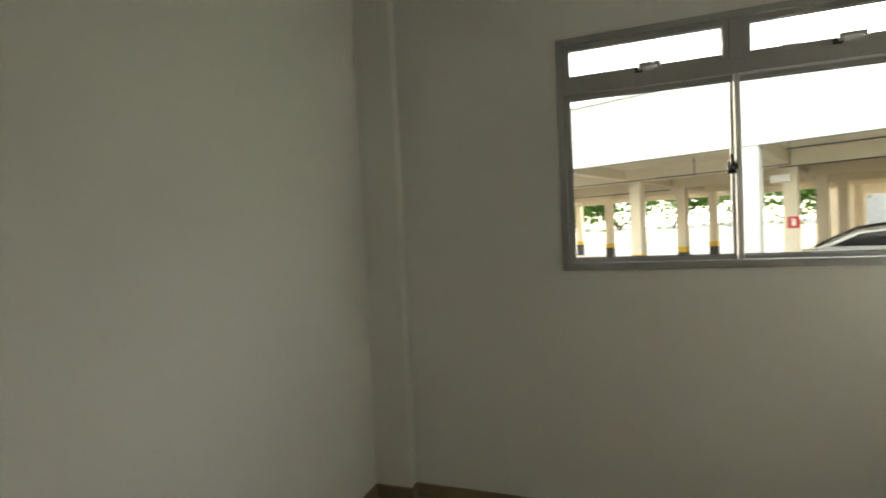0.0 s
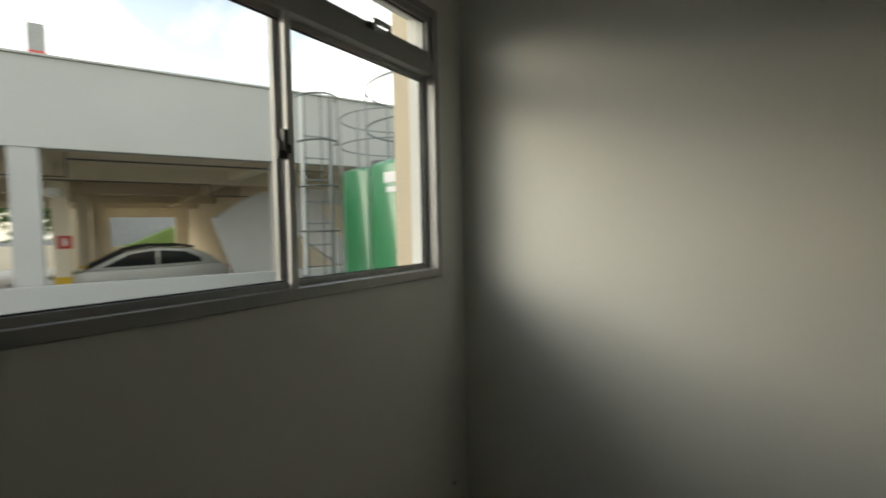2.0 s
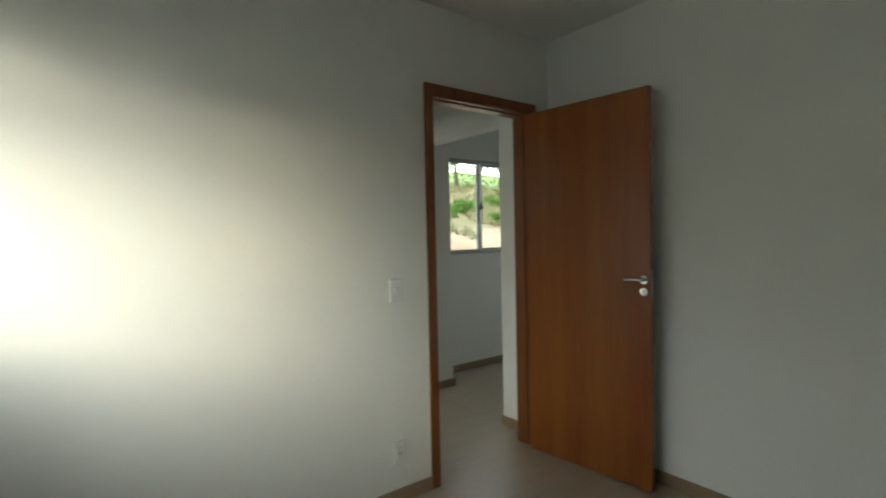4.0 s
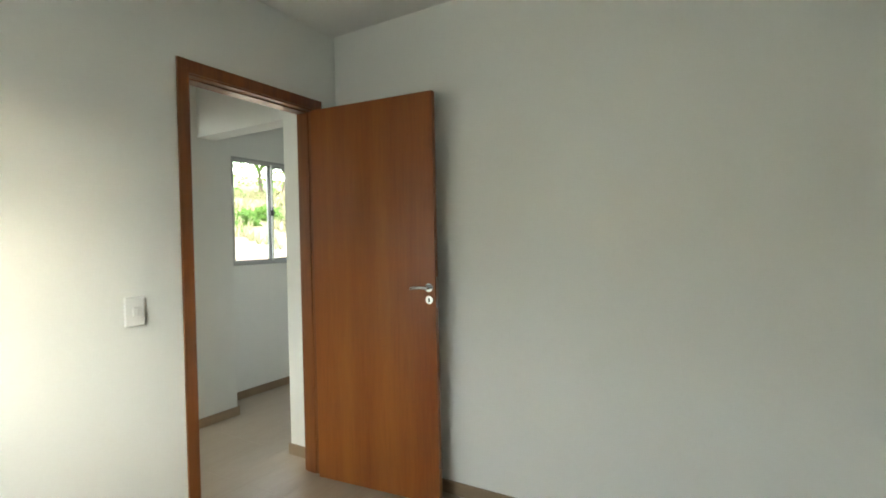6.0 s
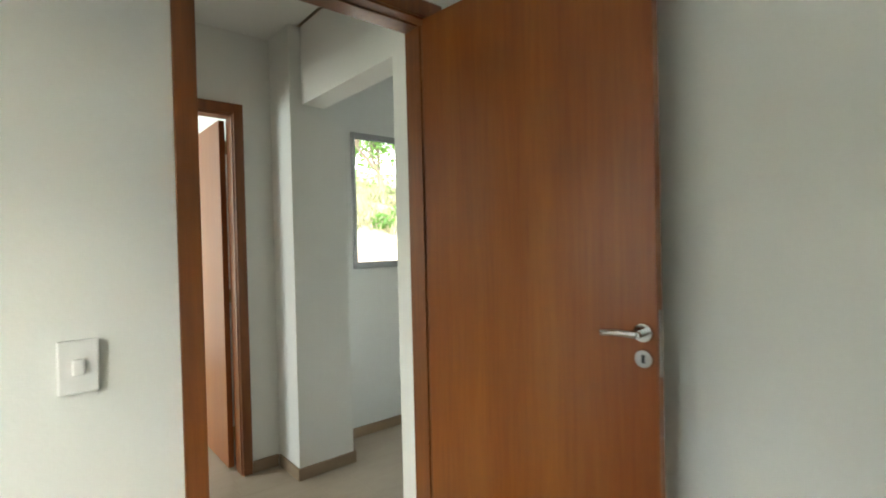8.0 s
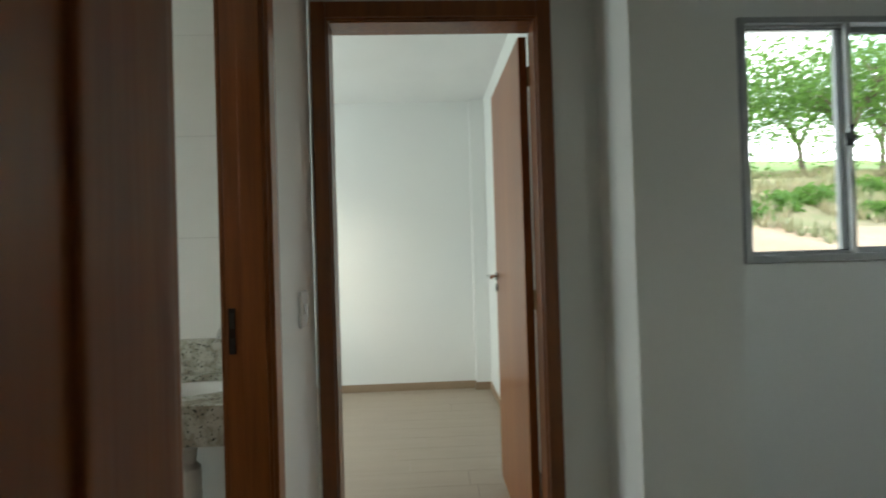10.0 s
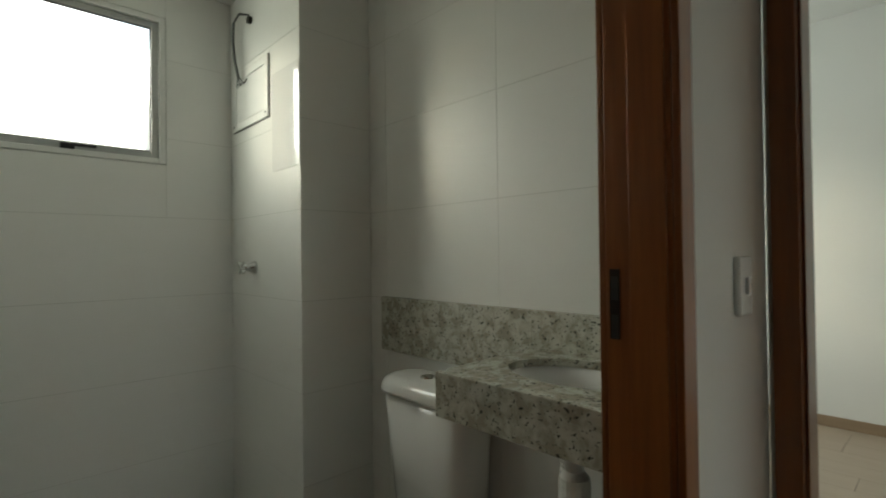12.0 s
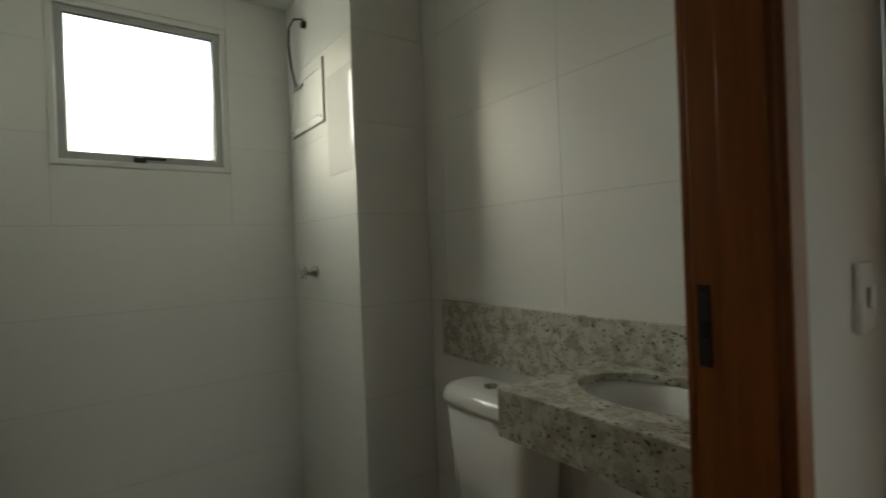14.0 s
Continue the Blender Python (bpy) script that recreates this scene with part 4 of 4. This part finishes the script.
def tree(x, y, z, h, spread, seed, lean=0.0, leaves=2600, leaf=1.0):
    rnd = random.Random(seed)
    t = thing("tree", "slender forked tree with a loose green crown", "tree", group="trees on the bank", at=pose(x, y, z))
    bm = bmesh.new()
    tips = []

    def limb(p, d, r, length, depth):
        q = p + d * length
        rod(bm, p, q, r, r * 0.68, 8)
        if depth == 0:
            tips.append((q, d))
            return
        for k in range(3 if depth > 1 else 2):
            a = rnd.uniform(0, 2 * math.pi)
            side = Vector((math.cos(a), math.sin(a), 0))
            nd = (d + side * rnd.uniform(0.5, 1.0) + Vector((0, 0, rnd.uniform(-0.1, 0.35)))).normalized()
            limb(q, nd, r * 0.62, length * rnd.uniform(0.62, 0.85), depth - 1)
        tips.append((q, d))
    limb(Vector((0, 0, -0.3)), Vector((lean, 0.15 * lean, 1)).normalized(), h * 0.02 + 0.03, h * 0.34, 3)
    part("trunk", bm, BARK, t)
    verts, faces = [], []
    per = max(1, leaves // len(tips))
    for q, d in tips:
        for i in range(per):
            c = q + Vector((rnd.gauss(0, 1), rnd.gauss(0, 1), rnd.gauss(0, 0.6))) * spread * 0.22
            a, b = Vector((rnd.uniform(-1, 1), rnd.uniform(-1, 1), rnd.uniform(-0.5, 0.5))).normalized(), Vector((rnd.uniform(-1, 1), rnd.uniform(-1, 1), rnd.uniform(-1, 1))).normalized()
            b = a.cross(b)
            s = rnd.uniform(0.05, 0.11) * leaf
            n = len(verts)
            verts += [c - a * s, c + b * s * 0.45, c + a * s, c - b * s * 0.45]
            faces.append((n, n + 1, n + 2, n + 3))
    me = bpy.data.meshes.new("crown")
    me.from_pydata(verts, [], faces)
    me.materials.append(LEAF)
    new("crown", me).parent = t
    return t


tree(13.6, -8.6, 2.6, 4.3, 4.6, 3, 0.25, 6500)
tree(14.4, -11.4, 2.7, 4.4, 4.6, 11, -0.3, 6500)
tree(13.8, -13.8, 2.7, 4.3, 4.4, 17, 0.2, 6000)
tree(17.5, -9.6, 3.35, 4.6, 4.6, 21, 0.0, 4200)
tree(18.0, -13.6, 3.4, 4.8, 4.8, 31, 0.1, 4200)
tree(18.5, -17.0, 3.45, 4.8, 4.8, 41, 0.0, 4200)
rb = random.Random(9)
for i in range(9):
    tree(-20 + 4.0 * i + rb.random(), 43.5 - 0.4 * (i - 4) + 3 * rb.random(), -1.0, 6.5 + rb.random(), 4.6, 60 + i, leaves=2600, leaf=3.2)


def bush(x, y, z, r, seed):
    rnd = random.Random(seed)
    verts, faces = [], []
    for i in range(700):
        d = Vector((rnd.gauss(0, 1), rnd.gauss(0, 1), abs(rnd.gauss(0, 0.7)))).normalized() * r * rnd.uniform(0.4, 1.0)
        a = Vector((rnd.uniform(-1, 1), rnd.uniform(-1, 1), rnd.uniform(-0.5, 1))).normalized()
        b = a.cross(Vector((rnd.uniform(-1, 1), rnd.uniform(-1, 1), 0.3))).normalized()
        s = rnd.uniform(0.04, 0.1)
        n = len(verts)
        verts += [d - a * s, d + b * s * 0.5, d + a * s, d - b * s * 0.5]
        faces.append((n, n + 1, n + 2, n + 3))
    me = bpy.data.meshes.new("bush")
    me.from_pydata(verts, [], faces)
    me.materials.append(LEAF)
    ob = new("bush", me)
    ob.location = (x, y, z)
    return tagged(ob, "low leafy bush on the dry bank", "bush", group="bushes on the bank")


for i, (x, y, z, r) in enumerate(((10.6, -6.4, 1.7, 0.45), (11.2, -7.4, 1.9, 0.5), (11.6, -8.6, 2.1, 0.5), (10.8, -9.2, 1.7, 0.4), (12.2, -10.4, 2.3, 0.5), (11.4, -11.6, 1.9, 0.5))):
    bush(x, y, z, r, 100 + i)


def far_house():
    h = thing("house", "grey house with a terracotta roof beyond the garage", "house", at=GARAGE_AT @ pose(3.2, 46, -0.85))
    part("wall", B(-6, 5, 0, 6, 0, 4.6), STACK, h)
    bm = prism(bmesh.new(), [(-6.4, 4.6), (-0.5, 6.0), (5.4, 4.6)], -0.4, 6.4)
    part("roof", bm, ROOFRED, h)


far_house()
bm = prism(bmesh.new(), [(-1.2, -0.85), (0.4, 0.5), (1.75, 0.85), (2.8, 1.35), (3.9, 1.85), (6.5, 2.3), (9.0, 2.0), (9.0, -0.85)], 36.5, 40.0)
bm.transform(GARAGE_AT)
structure("garden_bank", bm, LAWN, "grassy bank seen through the back of the garage", "ground")

# ---- pieces: floor planks and wall tiles ----
plank_me = piece_mesh("plank", B(-0.0895, 0.0895, -0.609, 0.609, 0.0, 0.0076, bevel=0.0004), PLANK)
rp = random.Random(4)


def planks(x0, x1, y0, y1):
    """Vinyl planks laid along y, cut at the room's edges."""
    x = x0
    while x < x1 - 0.01:
        w = min(0.18, x1 - x)
        y = y0 - rp.random() * 1.0
        while y < y1 - 0.01:
            a, b = max(y, y0), min(y + 1.22, y1)
            if b - a > 0.02:
                ob = bpy.data.objects.new("plank", plank_me)
                scene.collection.objects.link(ob)
                ob.parent = floor
                ob.matrix_local = Matrix.LocRotScale((x + w / 2, (a + b) / 2, -0.0078), None, (w / 0.18, (b - a) / 1.22, 1))
            y += 1.22
        x += 0.18


planks(-1.24, 1.4405, -0.82, 2.43)
planks(1.4405, 1.56, -0.63, 0.128)
planks(1.56, 3.075, -0.75, 0.376)
planks(3.075, 3.195, -0.47, 0.31)
planks(1.56, 3.11, -0.94, -0.75)
planks(3.195, 5.82, -0.62, 2.43)
planks(-1.24, 3.11, -3.4, -0.94)

TW, TH, TZ = 0.58, 0.345, -0.045
tile_me = piece_mesh("tile", B(-0.5, 0.5, -0.008, 0.0, -0.5, 0.5, bevel=0.0), TILE)


def tiles(parent, at, x0, x1, z1, first_x, holes=(), tw=TW):
    """Tiles on a wall that faces local -y; joints at first_x + k * tw and TZ + k * TH."""
    inv = bpy.data.objects[parent].matrix_world.inverted()
    k0 = math.floor((x0 - first_x) / tw)
    xs = [first_x + tw * (k0 + i) for i in range(12)]
    zs = [TZ + TH * i for i in range(8)]
    for xa in xs:
        for za in zs:
            todo = [(max(xa, x0), min(xa + tw, x1), max(za, 0.001), min(za + TH, z1))]
            for hx0, hx1, hz0, hz1 in holes:
                rest = []
                for a, b, c, d in todo:
                    if b <= hx0 or a >= hx1 or d <= hz0 or c >= hz1:
                        rest.append((a, b, c, d))
                        continue
                    rest += [(a, hx0, c, d), (hx1, b, c, d), (max(a, hx0), min(b, hx1), c, hz0), (max(a, hx0), min(b, hx1), hz1, d)]
                todo = rest
            for a, b, c, d in todo:
                if b - a > 0.012 and d - c > 0.012:
                    ob = bpy.data.objects.new("tile", tile_me)
                    scene.collection.objects.link(ob)
                    ob.parent = bpy.data.objects[parent]
                    ob.matrix_parent_inverse = inv
                    g = 0.002
                    ob.matrix_basis = at @ Matrix.LocRotScale(((a + b) / 2, 0, (c + d) / 2), None, (b - a - g, 1, d - c - g))


tiles("wall_bathroom_north", pose(0, 2.453, 0), 1.50, 2.642, 2.36, 1.48, [(1.723, 2.357, 1.564, 2.207)], tw=1.17)
tiles("wall_bathroom_east", pose(2.958, 0, 0, 0, 0, -90), -1.765, -0.478, 2.36, -1.068)
tiles("shaft_bathroom", pose(2.643, 0, 0, 0, 0, -90), -2.445, -1.758, 2.36, -2.445, tw=0.75)
tiles("shaft_bathroom", pose(0, 1.766, 0), 2.635, 2.95, 2.36, 2.635)
tiles("wall_east_bathroom", pose(1.492, 0, 0, 0, 0, 90), 0.478, 2.445, 2.36, 0.6)
tiles("wall_hall_north", pose(0, 0.482, 0, 0, 0, 180), -2.95, -2.60, 2.36, -2.95)
# thin plate, whiter and glossier than the tiles, beside the access cover
part("tile", B(2.6325, 2.6345, 1.762, 1.992, 1.503, 1.90, bevel=0.0006), CERAMIC, bpy.data.objects["shaft_bathroom"], "thin glossy white plate beside the access cover")
